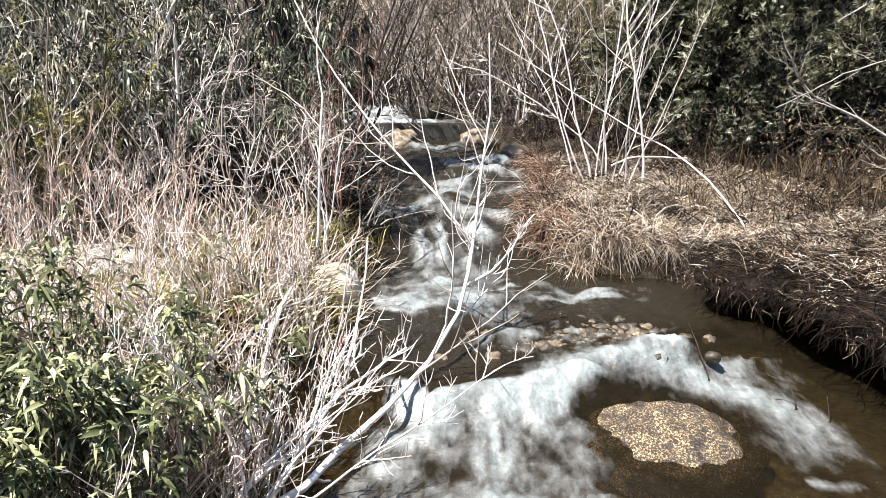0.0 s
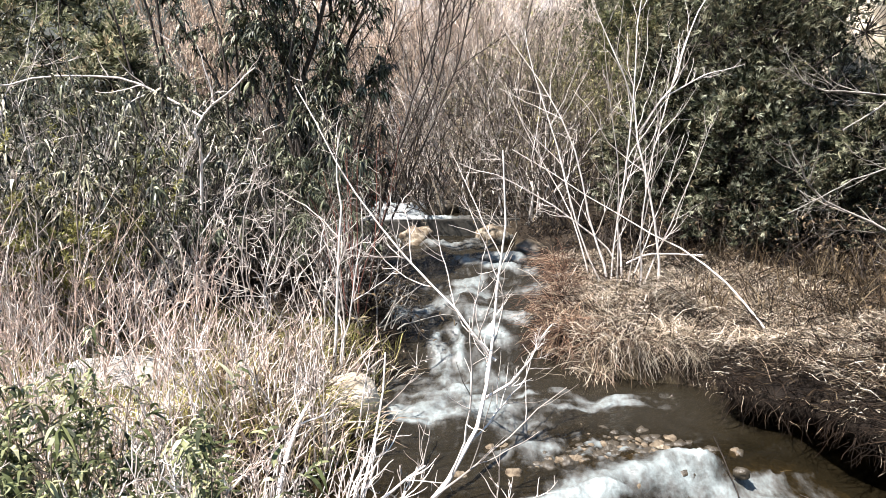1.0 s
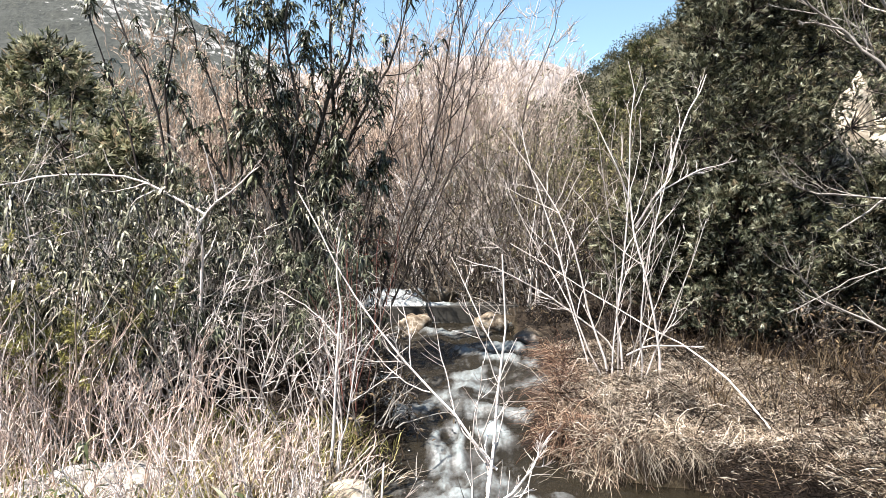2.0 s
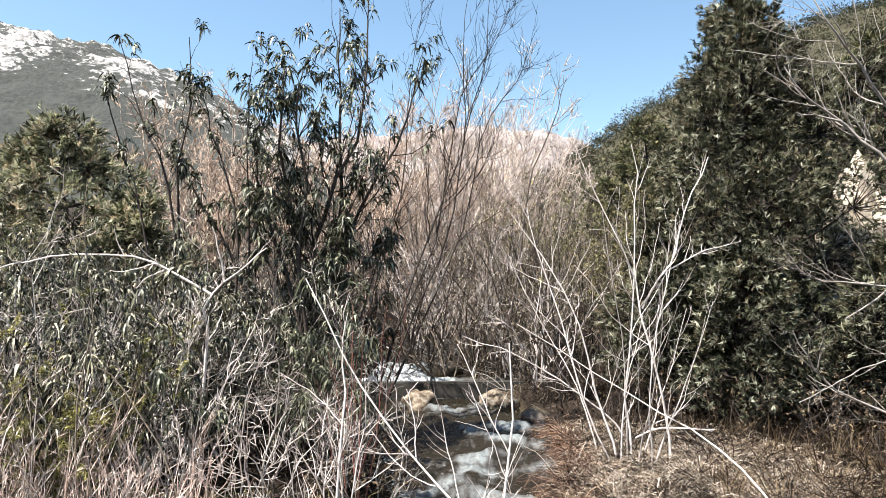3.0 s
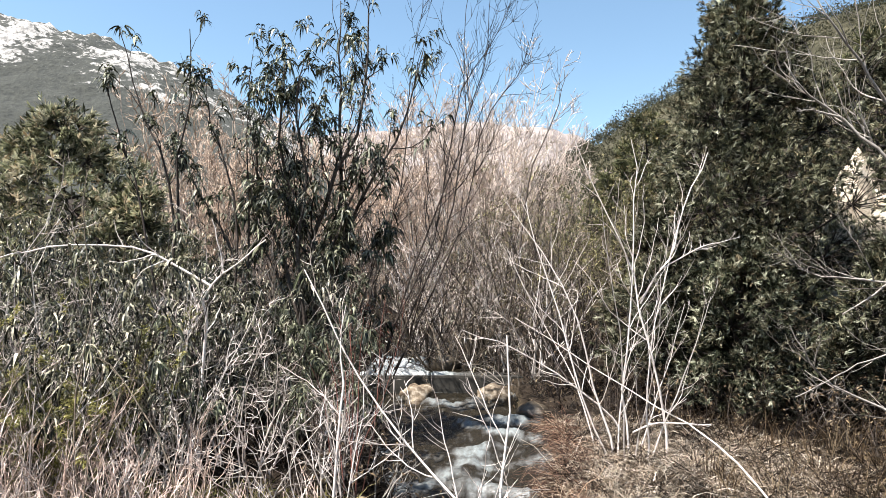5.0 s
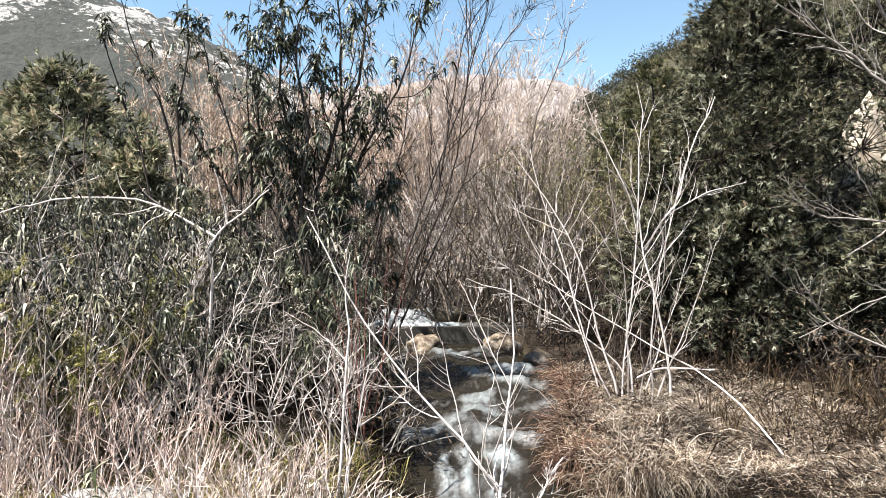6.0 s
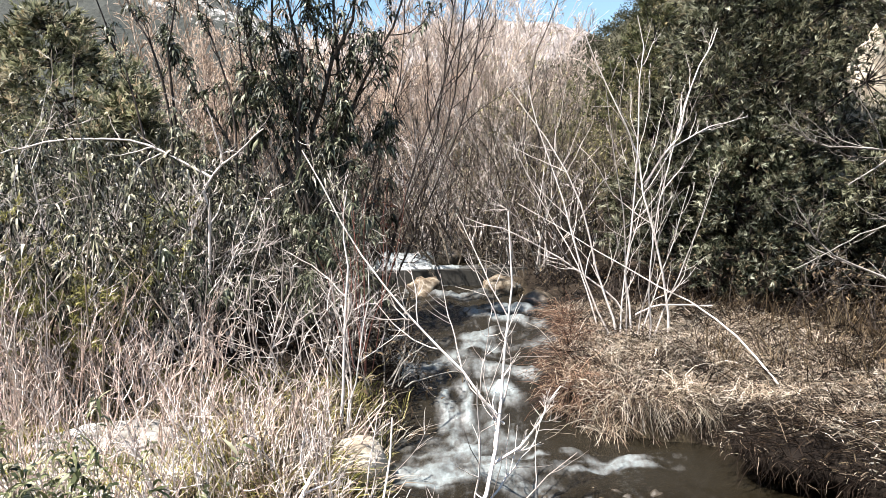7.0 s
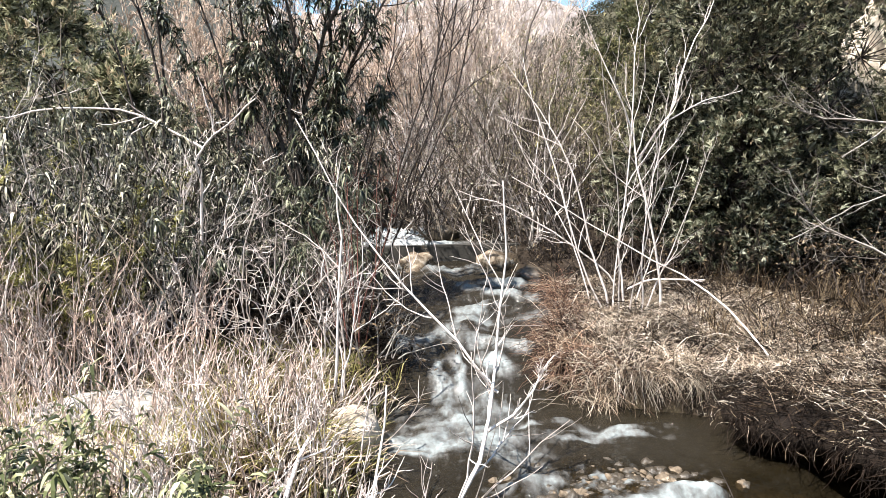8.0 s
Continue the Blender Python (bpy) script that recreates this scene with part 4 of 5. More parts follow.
# bare dark-stemmed saplings between weir and oleander
shrub("bare_sapling", "leafless dark-stemmed sapling arching over the weir pool", "tree", (-1.4, 10.6), 12, n=0, k=12,
      levels=((17, 34, 0.2, 0.25), (6, 40, 0.42, 0.2)), finest=0.0042, bark=BARK_DARK, side_up=0.12, group="bare saplings by the weir",
      heroes=(([(-1.5, 10.5, 0.6), (-0.97, 10.6, 2.14), (-0.44, 10.6, 3.49), (-0.08, 10.6, 4.58), (0.06, 10.6, 5.6), (0.13, 10.6, 6.64), (0.2, 10.6, 7.7)], 0.019, 0.004),
              ([(-1.4, 10.5, 0.6), (-0.79, 10.6, 2.14), (-0.17, 10.6, 3.67), (0.14, 10.6, 4.9), (0.27, 10.6, 5.79), (0.4, 10.6, 6.52), (0.53, 10.6, 7.7)], 0.019, 0.004),
              ([(-1.5, 10.6, 0.6), (-0.97, 10.6, 2.05), (-0.35, 10.6, 3.67), (0.02, 10.6, 5.79), (0.39, 10.6, 6.35), (0.82, 10.6, 7.21)], 0.017, 0.004),
              ([(-1.3, 10.6, 0.6), (-0.61, 10.6, 2.14), (0.11, 10.6, 3.94), (0.47, 10.6, 5.41), (0.91, 10.6, 5.88), (1.12, 10.6, 6.56)], 0.017, 0.004),
              ([(-1.6, 10.6, 0.6), (-1.51, 10.6, 2.14), (-1.07, 10.6, 3.76), (-0.81, 10.6, 5.33), (-0.68, 10.6, 6.55), (-0.59, 10.6, 7.5)], 0.017, 0.003)))
shrub("bare_sapling", "slender leafless sapling rising beside the weir", "tree", (0.75, 12.9), 14, n=0, k=12, levels=((10, 34, 0.2, 0.25), (4, 40, 0.42, 0.2)), bark=BARK_GREY, side_up=0.12, group="bare saplings by the weir",
      heroes=(([(0.75, 12.9, 0.9), (0.85, 12.9, 2.0), (1.35, 12.9, 4.4), (1.53, 12.9, 5.2), (1.88, 12.9, 6.1), (2.1, 12.9, 6.75)], 0.026, 0.005),
              ([(0.7, 12.9, 0.9), (0.6, 12.9, 2.0), (0.5, 12.9, 3.6), (0.8, 12.9, 4.8)], 0.017, 0.004)))
shrub("reddish_bush", "small bush with reddish-brown withered leaves beside the weir", "bush", (-1.75, 9.9), 16, n=9, height=1.35, reach=0.25, lean=20, r0=0.009, levels=((6, 38, 0.42, 0.2), (3, 40, 0.45, 0.2)),
      bark=BARK_RED, leaf=REDLEAF, leaf_n=5, leaf_l=0.07, leaf_w=0.022, droop=0.6)
for i, (x, y, h) in enumerate(((-0.2, 13.4, 3.4), (0.5, 13.8, 3.0), (1.3, 13.0, 2.8), (-1.5, 13.6, 3.4), (-2.6, 12.6, 3.2), (2.0, 12.0, 2.4), (0.2, 15.5, 4.0), (-2.4, 15.2, 4.0), (1.8, 15.8, 3.8), (-3.6, 13.6, 3.4), (-0.8, 15.0, 3.8), (-0.9, 13.9, 2.6), (0.9, 13.4, 2.2))):
    shrub("bare_bush", "leafless grey-brown bush with a tangle of fine twigs", "bush", (x, y), 40 + i, sides=3, n=12, height=h, reach=0.55, lean=22, r0=0.022, wig=0.18,
          levels=((7, 42, 0.42, 0.1), (5, 46, 0.42, 0.15)), finest=0.003, bark=(BARK_TAN, BARK_GREY, BARK_PALE, BARK_DARK)[i % 4], group="bare bushes behind the weir",
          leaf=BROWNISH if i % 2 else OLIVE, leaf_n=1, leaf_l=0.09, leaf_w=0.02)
for i, (x, y, h) in enumerate(((1.7, 14.2, 3.6), (2.6, 15.6, 3.8), (3.0, 13.4, 3.0), (0.9, 16.4, 3.6), (3.7, 14.6, 3.6), (4.4, 14.2, 3.2))):
    shrub("olive_bush", "thin yellowish-green bush behind the weir", "bush", (x, y), 61 + 7 * i, sides=3, n=12, height=h, reach=0.6, lean=17, r0=0.02, levels=((8, 34, 0.4, 0.12), (5, 40, 0.4, 0.15)),
          bark=BARK_TAN, leaf=KHAKI, leaf_n=5, leaf_l=0.1, leaf_w=0.02, group="olive bushes behind the weir")
for i, (x, y, h) in enumerate(((-1.7, 14.0, 4.0), (0.5, 14.4, 3.6), (-0.5, 15.8, 4.6), (1.5, 13.7, 3.4), (2.3, 13.9, 3.6), (-2.9, 13.2, 3.8), (-2.5, 11.8, 3.2), (3.1, 15.0, 3.4))):
    shrub("thin_sapling", "thin leafless sapling with dark stems among the bare bushes", "tree", (x, y), 420 + i, sides=3, n=7, height=h, reach=0.35, lean=14, r0=0.022, wig=0.12, k=8,
          levels=((7, 34, 0.34, 0.2), (4, 38, 0.42, 0.15)), bark=BARK_DARK if i % 2 else BARK_GREY, finest=0.004, group="thin saplings behind the weir")
# pale leafless poplars further up the valley
for i, (x, y, h) in enumerate(((-6.6, 17.0, 5.2), (-5.5, 17.4, 5.4), (-7.8, 18.5, 5.2), (-4.4, 18.2, 5.2), (-6.0, 16.2, 4.6), (-5.0, 16.4, 4.8), (-3.2, 19.5, 5.4), (-2.0, 20.0, 5.6), (-2.6, 18.2, 4.8), (-1.3, 19.2, 5.6), (-3.9, 20.6, 5.6), (-0.4, 21.0, 6.2), (-0.7, 18.4, 4.6),
                               (-0.9, 20.2, 7.0), (-0.2, 20.6, 7.8), (0.5, 20.0, 7.4), (0.1, 21.4, 7.4), (1.1, 20.6, 6.6), (1.7, 20.8, 5.8), (2.4, 21.0, 4.8), (3.0, 21.2, 4.3), (3.5, 21.5, 3.9), (0.8, 22.0, 7.0))):
    twig_tree("bare_poplar", "leafless poplar with a haze of fine pinkish twigs", (x, y), 80 + i, h, 8, 0.9, POPLAR_PEACH if x < -1 and h < 6 else POPLAR_PALE, ((7, 32, 0.36, 0.12), (6, 38, 0.42, 0.1), (3 if h > 5 else 2, 42, 0.55, 0.1)), group="bare poplars up the valley", r0=0.024, lean=14, wig=0.11)

# evergreens
juniper("juniper_tree", "large dark grey-green juniper leaning over the bank", (4.85, 11.3), 3, 6.9, 2.3, JUNIPER, 64, 24, 11, 0.115, wide=0.33, fine=8)
juniper("juniper_tree", "dark grey-green juniper with sunlit tips put into its colour, behind the bare shrub", (3.35, 11.0), 4, 3.3, 1.25, JUNIPER, 24, 26, 8, 0.115, fine=8)
juniper("evergreen_bush", "grey-green evergreen bush with pale tips at the foot of the junipers", (4.15, 9.9), 21, 2.7, 1.15, SAGE, 26, 22, 9, 0.1, fine=7, category="bush")
juniper("juniper_tree", "dark juniper on the upper slope", (8.7, 13.6), 5, 5.6, 2.0, JUNIPER, 30, 24, 10, 0.13)
juniper("juniper_tree", "dark juniper low on the slope", (6.1, 9.6), 6, 2.3, 1.2, JUNIPER, 20, 26, 10, 0.11, fine=8)
juniper("juniper_tree", "smaller olive-green juniper up the slope", (4.4, 15.4), 7, 4.4, 1.5, BROOM, 24, 22, 7, 0.13, fine=5)
juniper("juniper_tree", "olive-green juniper where the slope begins", (5.4, 19.0), 17, 5.6, 2.2, BROOM, 26, 20, 5, 0.17, fine=5)
juniper("juniper_tree", "dull green juniper on the skyline of the slope", (7.2, 16.8), 18, 5.2, 2.0, BROOM, 26, 20, 5, 0.17, fine=5)
juniper("juniper_tree", "olive-green juniper high on the slope", (9.8, 15.6), 8, 5.8, 2.2, BROOM, 26, 20, 5, 0.17, fine=5)
juniper("juniper_tree", "low olive-green juniper beside the bare poplars", (3.9, 17.4), 19, 3.9, 1.5, BROOM, 20, 22, 7, 0.13, fine=5)
juniper("green_bush", "broad green bush with brown tips against the mountain", (-7.3, 12.0), 9, 4.4, 2.5, GREENTUFT, 34, 22, 7, 0.17, wide=0.3, category="bush")
juniper("green_bush", "green bush with brown tips behind the thicket", (-5.4, 11.0), 15, 3.0, 1.5, GREENTUFT, 22, 20, 7, 0.15, wide=0.3, category="bush")
shrub("yellow_bush", "yellowing bush at the foot of the mountain", "bush", (-9.6, 13.6), 10, sides=3, n=20, height=3.9, reach=0.6, lean=10, r0=0.018, levels=((8, 30, 0.3, 0.2), (3, 36, 0.45, 0.2)),
      bark=BARK_TAN, leaf=YELLOWISH, leaf_n=9, leaf_l=0.12, leaf_w=0.03)

# the thicket on the far side of the grassy bank
for i, (x, y, h) in enumerate(((-2.3, 7.0, 1.7), (-3.2, 6.7, 2.0), (-4.2, 6.6, 2.1), (-5.2, 7.0, 2.3), (-2.7, 8.2, 1.9), (-3.8, 8.0, 2.2), (-5.0, 8.6, 2.6), (-3.0, 9.8, 2.4), (-4.4, 10.0, 2.8),
                               (-2.0, 8.2, 1.2), (-6.4, 8.6, 2.6), (-4.6, 5.4, 1.8), (-5.8, 6.0, 2.0), (-4.0, 6.0, 1.5), (-2.9, 10.6, 1.6))):
    shrub("oleander_bush", "dense oleander bush with narrow dull olive leaves", "bush", (x, y), 110 + i, sides=3, n=13, height=h, reach=0.5, lean=24, r0=0.013,
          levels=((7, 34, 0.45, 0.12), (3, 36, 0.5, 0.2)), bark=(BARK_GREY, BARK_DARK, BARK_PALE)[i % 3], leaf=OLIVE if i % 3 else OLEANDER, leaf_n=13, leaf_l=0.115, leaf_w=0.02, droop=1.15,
          group="oleander thicket on the bank")
for i, (x, y, h) in enumerate(((-1.6, 6.0, 1.5), (-2.2, 6.1, 1.7), (-2.9, 6.0, 1.8), (-3.5, 5.6, 1.8), (-4.3, 5.6, 2.0), (-2.5, 7.3, 2.2), (-3.6, 7.2, 2.3), (-4.8, 7.2, 2.6), (-1.5, 7.4, 1.8), (-5.4, 6.4, 2.4), (-1.25, 6.8, 1.2), (-1.8, 8.1, 1.9), (-1.7, 9.0, 1.2), (-2.4, 10.6, 1.6), (-2.3, 6.6, 1.8), (-3.0, 6.6, 2.0))):
    shrub("bare_shrub", "leafless pale grey shrub standing in the thicket", "shrub", (x, y), 320 + i, n=7, height=h, reach=0.4, lean=22, r0=0.01, k=8, wig=0.2,
          levels=((7, 42, 0.4, 0.2), (4, 46, 0.42, 0.2)), finest=0.004, bark=BARK_PALE if y < 7.3 else BARK_ASH, group="bare shrubs in the thicket", sides=3)
shrub("yellow_bush", "low yellow-green bush in the thicket", "bush", (-3.25, 5.35), 140, sides=3, n=26, height=1.7, reach=0.22, lean=9, r0=0.007, levels=((7, 30, 0.36, 0.35), (3, 36, 0.5, 0.2)),
      bark=BARK_TAN, leaf=YELLOWISH, leaf_n=20, leaf_l=0.05, leaf_w=0.009, droop=0.3)
shrub("pale_branch", "long pale bare branch arching over the thicket", "branch", (-2.55, 6.5), 141, n=0, k=14, bark=BARK_PALE, levels=((6, 45, 0.16, 0.2),),
      heroes=(([(-2.55, 6.5, 0.5), (-2.52, 6.5, 2.06), (-2.53, 6.5, 2.39), (-2.45, 6.5, 2.6), (-2.17, 6.5, 2.88), (-1.92, 6.5, 3.06)], 0.016, 0.006),
              ([(-2.45, 6.5, 2.6), (-2.85, 6.5, 2.84), (-3.27, 6.5, 3.01), (-4.03, 6.5, 3.01), (-4.52, 6.5, 2.91), (-4.97, 6.5, 2.77)], 0.014, 0.005),
              ([(-2.33, 6.5, 2.72), (-2.38, 6.5, 3.0), (-2.46, 6.5, 3.28)], 0.009, 0.004)))

# pale bare shrub on the far bank
shrub("pale_bare_shrub", "leafless shrub with whitish forking stems on the grassy bank", "shrub", (1.9, 8.1), 150, n=7, height=2.8, reach=0.6, lean=17, r0=0.01, k=10, wig=0.09,
      levels=((8, 34, 0.3, 0.25), (3, 40, 0.4, 0.25)), bark=BARK_PALE,
      heroes=(([(2.42, 8.0, 0.6), (2.38, 8.0, 1.03), (2.27, 8.0, 1.94), (2.1, 8.05, 2.54), (1.92, 8.1, 3.15), (1.67, 8.15, 3.71), (1.41, 8.2, 4.43)], 0.016, 0.004),
              ([(2.15, 8.05, 2.4), (2.42, 8.1, 2.81), (2.64, 8.2, 3.16), (2.86, 8.3, 3.8), (3.12, 8.4, 4.29)], 0.013, 0.004),
              ([(1.7, 7.9, 0.6), (1.63, 7.9, 0.79), (1.32, 7.9, 1.62), (1.08, 8.0, 2.47), (0.9, 8.1, 3.29), (0.81, 8.2, 3.65)], 0.012, 0.004),
              ([(1.8, 8.0, 0.6), (1.69, 8.0, 1.15), (1.47, 8.0, 2.01), (1.03, 8.1, 2.95), (0.56, 8.2, 3.65)], 0.015, 0.004),
              ([(2.0, 8.1, 0.6), (2.01, 8.1, 1.2), (1.97, 8.1, 2.13), (2.08, 8.2, 2.95), (2.26, 8.3, 3.8), (2.16, 8.4, 4.47)], 0.013, 0.004),
              ([(1.9, 8.1, 0.9), (1.68, 8.1, 1.2), (1.0, 8.0, 1.68), (0.46, 7.9, 1.95), (0.01, 7.8, 2.1)], 0.013, 0.004),
              ([(2.42, 8.1, 2.81), (2.91, 8.2, 3.09), (3.45, 8.3, 3.21)], 0.01, 0.003)))
shrub("arching_cane", "long thin pale cane leaning out of the grass", "cane", (3.0, 5.6), 151, n=0, k=12, bark=BARK_PALE, levels=((4, 40, 0.12, 0.4),),
      heroes=(([(3.0, 5.6, 0.25), (2.77, 6.1, 0.68), (2.5, 6.5, 1.02), (2.22, 7.0, 1.25), (1.53, 7.4, 1.68), (0.61, 7.6, 2.25)], 0.011, 0.004),))
shrub("grey_bare_tree", "leafless tree with crooked grey limbs reaching over the bank", "tree", (4.9, 5.6), 152, n=0, k=14,
      levels=((13, 42, 0.22, 0.2), (5, 45, 0.45, 0.15)), bark=BARK_ASH,
      heroes=(([(4.9, 5.6, 0.8), (4.6, 5.5, 2.0), (4.09, 5.5, 2.95), (3.54, 5.5, 3.61), (3.33, 5.5, 3.76), (3.11, 5.5, 4.0), (2.93, 5.5, 4.16), (2.75, 5.5, 4.37), (2.68, 5.5, 4.46)], 0.021, 0.005),
              ([(4.95, 5.6, 0.8), (4.6, 5.5, 2.6), (4.05, 5.5, 3.65), (3.57, 5.5, 4.14), (3.35, 5.5, 4.42), (3.11, 5.5, 4.62), (2.97, 5.5, 4.85), (3.0, 5.5, 5.05), (2.84, 5.5, 5.22)], 0.019, 0.004),
              ([(4.9, 5.5, 0.9), (4.5, 5.5, 2.2), (4.07, 5.5, 2.58), (3.48, 5.5, 2.64), (2.98, 5.5, 2.67), (2.74, 5.5, 2.75)], 0.018, 0.005),
              ([(3.48, 5.5, 2.64), (3.31, 5.5, 2.51), (3.09, 5.5, 2.38)], 0.01, 0.004),
              ([(4.8, 5.5, 0.7), (4.4, 5.5, 0.95), (3.9, 5.5, 1.24), (3.43, 5.5, 1.61), (3.09, 5.5, 1.77), (2.88, 5.5, 1.89), (2.74, 5.5, 2.1), (2.66, 5.5, 2.29)], 0.016, 0.004),
              ([(4.4, 5.5, 2.3), (3.45, 5.5, 2.08), (3.08, 5.5, 1.9), (2.69, 5.5, 1.71)], 0.008, 0.003),
              ([(3.11, 5.5, 4.0), (2.89, 5.5, 4.06), (2.77, 5.5, 4.05)], 0.01, 0.004)))
shrub("fallen_branch", "bleached fallen branch lying on top of the grassy bank", "branch", (2.8, 8.7), 153, n=0, k=8, bark=BARK_PALE, levels=((3, 40, 0.2, 0.2),),
      heroes=(([(2.2, 8.7, 0.74), (2.45, 8.7, 0.86), (2.81, 8.7, 0.86), (3.2, 8.7, 0.84)], 0.014, 0.008),))

# pale shrub at the water's edge
shrub("waterside_shrub", "leafless pale-barked shrub leaning over the stream", "shrub", (-0.94, 2.45), 165, sides=3, n=9, height=1.35, reach=0.14, lean=36, r0=0.012, k=12, wig=0.08, finest=0.003,
      levels=((11, 40, 0.28, 0.2), (5, 42, 0.42, 0.2)), bark=BARK_PALE, up=0.02,
      heroes=(([(-0.84, 2.4, 0.1), (-0.74, 2.55, 0.19), (-0.53, 2.95, 0.14), (-0.3, 3.4, 0.14), (0.02, 4.0, 0.35), (0.16, 4.25, 0.63), (0.27, 4.5, 1.06), (0.33, 4.6, 1.51), (0.31, 4.7, 2.26)], 0.026, 0.005),
              ([(0.16, 4.3, 0.61), (0.38, 4.4, 0.7), (0.52, 4.5, 0.9), (0.64, 4.55, 1.05)], 0.011, 0.004),
              ([(-1.0, 2.45, 0.1), (-0.98, 2.6, 0.2), (-0.96, 2.95, 0.22), (-1.08, 3.5, 0.35), (-1.04, 4.05, 0.54), (-0.98, 4.15, 0.66)], 0.022, 0.012),
              ([(0.24, 4.4, 0.84), (0.15, 4.4, 0.92), (-0.07, 4.4, 1.25), (-0.45, 4.5, 1.66), (-0.84, 4.6, 2.16), (-1.12, 4.7, 2.72)], 0.011, 0.004),
              ([(-0.98, 2.45, 0.1), (-0.93, 2.6, 0.21), (-0.69, 2.95, 0.25), (-0.57, 3.3, 0.32), (-0.45, 3.6, 0.3), (-0.23, 3.9, 0.33)], 0.018, 0.006),
              ([(-0.96, 2.45, 0.1), (-0.91, 2.6, 0.21), (-0.66, 3.1, 0.29), (-0.55, 3.6, 0.34), (-0.51, 3.9, 0.54), (-0.48, 4.1, 1.0)], 0.016, 0.005)))
shrub("waterside_shrub", "upright leafless shrub with pale reddish twigs", "shrub", (-1.02, 5.25), 161, sides=3, n=5, height=1.5, reach=0.2, lean=20, r0=0.009, k=10, wig=0.12,
      levels=((7, 34, 0.34, 0.2), (3, 38, 0.4, 0.2)), bark=BARK_PALE,
      heroes=(([(-1.06, 5.3, 0.35), (-1.04, 5.3, 0.7), (-0.97, 5.4, 1.2), (-0.98, 5.5, 1.7), (-1.02, 5.55, 2.07), (-0.97, 5.6, 2.45)], 0.016, 0.004),))
shrub("red_twigs", "upright reddish twigs by the stream", "shrub", (-1.05, 6.4), 162, n=8, height=1.85, reach=0.15, lean=9, r0=0.008, k=7, levels=((4, 28, 0.35, 0.3),), bark=BARK_RED)
for i, (x, y, h) in enumerate(((-1.7, 4.5, 0.95), (-2.3, 4.9, 1.05), (-1.3, 4.0, 0.7), (-2.9, 4.6, 1.1), (-3.4, 4.3, 1.2), (-2.5, 3.9, 1.0), (-2.0, 3.4, 0.8), (-2.8, 3.5, 1.2), (-3.3, 4.9, 1.5), (-3.7, 4.7, 1.5), (-3.9, 5.2, 1.5), (-3.1, 4.2, 1.3), (-1.0, 4.4, 0.7), (-2.6, 5.5, 1.2), (-0.95, 4.25, 0.8), (-1.25, 4.2, 0.85), (-1.45, 4.5, 0.9), (-1.1, 4.75, 0.85), (-1.75, 4.1, 0.9), (-2.2, 4.3, 0.9), (-1.2, 3.1, 0.75), (-1.45, 3.4, 0.8), (-1.75, 3.3, 0.9), (-1.05, 3.75, 0.8), (-1.5, 3.8, 0.95), (-2.1, 3.7, 1.0), (-1.3, 3.55, 0.9), (-2.4, 3.3, 1.1), (-3.3, 5.2, 1.5), (-3.6, 5.0, 1.6), (-3.9, 4.9, 1.5), (-3.1, 5.1, 1.3), (-3.5, 4.5, 1.4), (-4.2, 5.3, 1.6), (-2.9, 5.2, 1.2), (-2.4, 5.3, 1.0), (-2.7, 4.05, 0.8), (-3.0, 4.0, 0.9), (-2.3, 3.95, 0.7), (-3.5, 5.5, 1.7), (-4.0, 5.6, 1.7), (-1.12, 2.55, 0.8), (-1.3, 2.45, 0.9), (-1.05, 2.8, 0.7), (-1.25, 2.95, 0.8), (-1.5, 2.9, 0.9))):
    shrub("dead_weed", "dry leafless weed with pinkish-white branching stalks", "weed", (x, y), 170 + i, n=10, height=h * 0.95, reach=0.3, lean=18, r0=0.0085, finest=0.0036, k=7, wig=0.11,
          levels=((6, 32, 0.35, 0.3), (2, 34, 0.4, 0.3)), bark=BARK_PINK if i % 2 else BARK_PALE, group="dry weeds on the near bank", sides=3)
for i, (x, y) in enumerate(((-1.32, 2.2), (-1.6, 2.0), (-1.15, 2.4), (-1.6, 2.5), (-1.95, 2.5), (-1.4, 2.75), (-2.0, 2.05), (-1.85, 2.9), (-1.45, 2.35), (-1.75, 2.25), (-1.25, 2.0), (-1.7, 2.75), (-2.2, 2.8))):
    shrub("leafy_shoot", "green leafy shoots with lance-shaped leaves on the near bank", "weed", (x, y), 190 + i, n=9, height=0.66 + 0.48 * ((i * 7) % 5) / 4, reach=0.24, lean=13, r0=0.006, k=7, wig=0.06,
          levels=((4, 30, 0.4, 0.35),), bark=BARK_TAN, leaf=WEED, leaf_n=15, leaf_l=0.105, leaf_w=0.018, droop=0.9, group="leafy shoots on the near bank", single=48)

# ---- grass ----


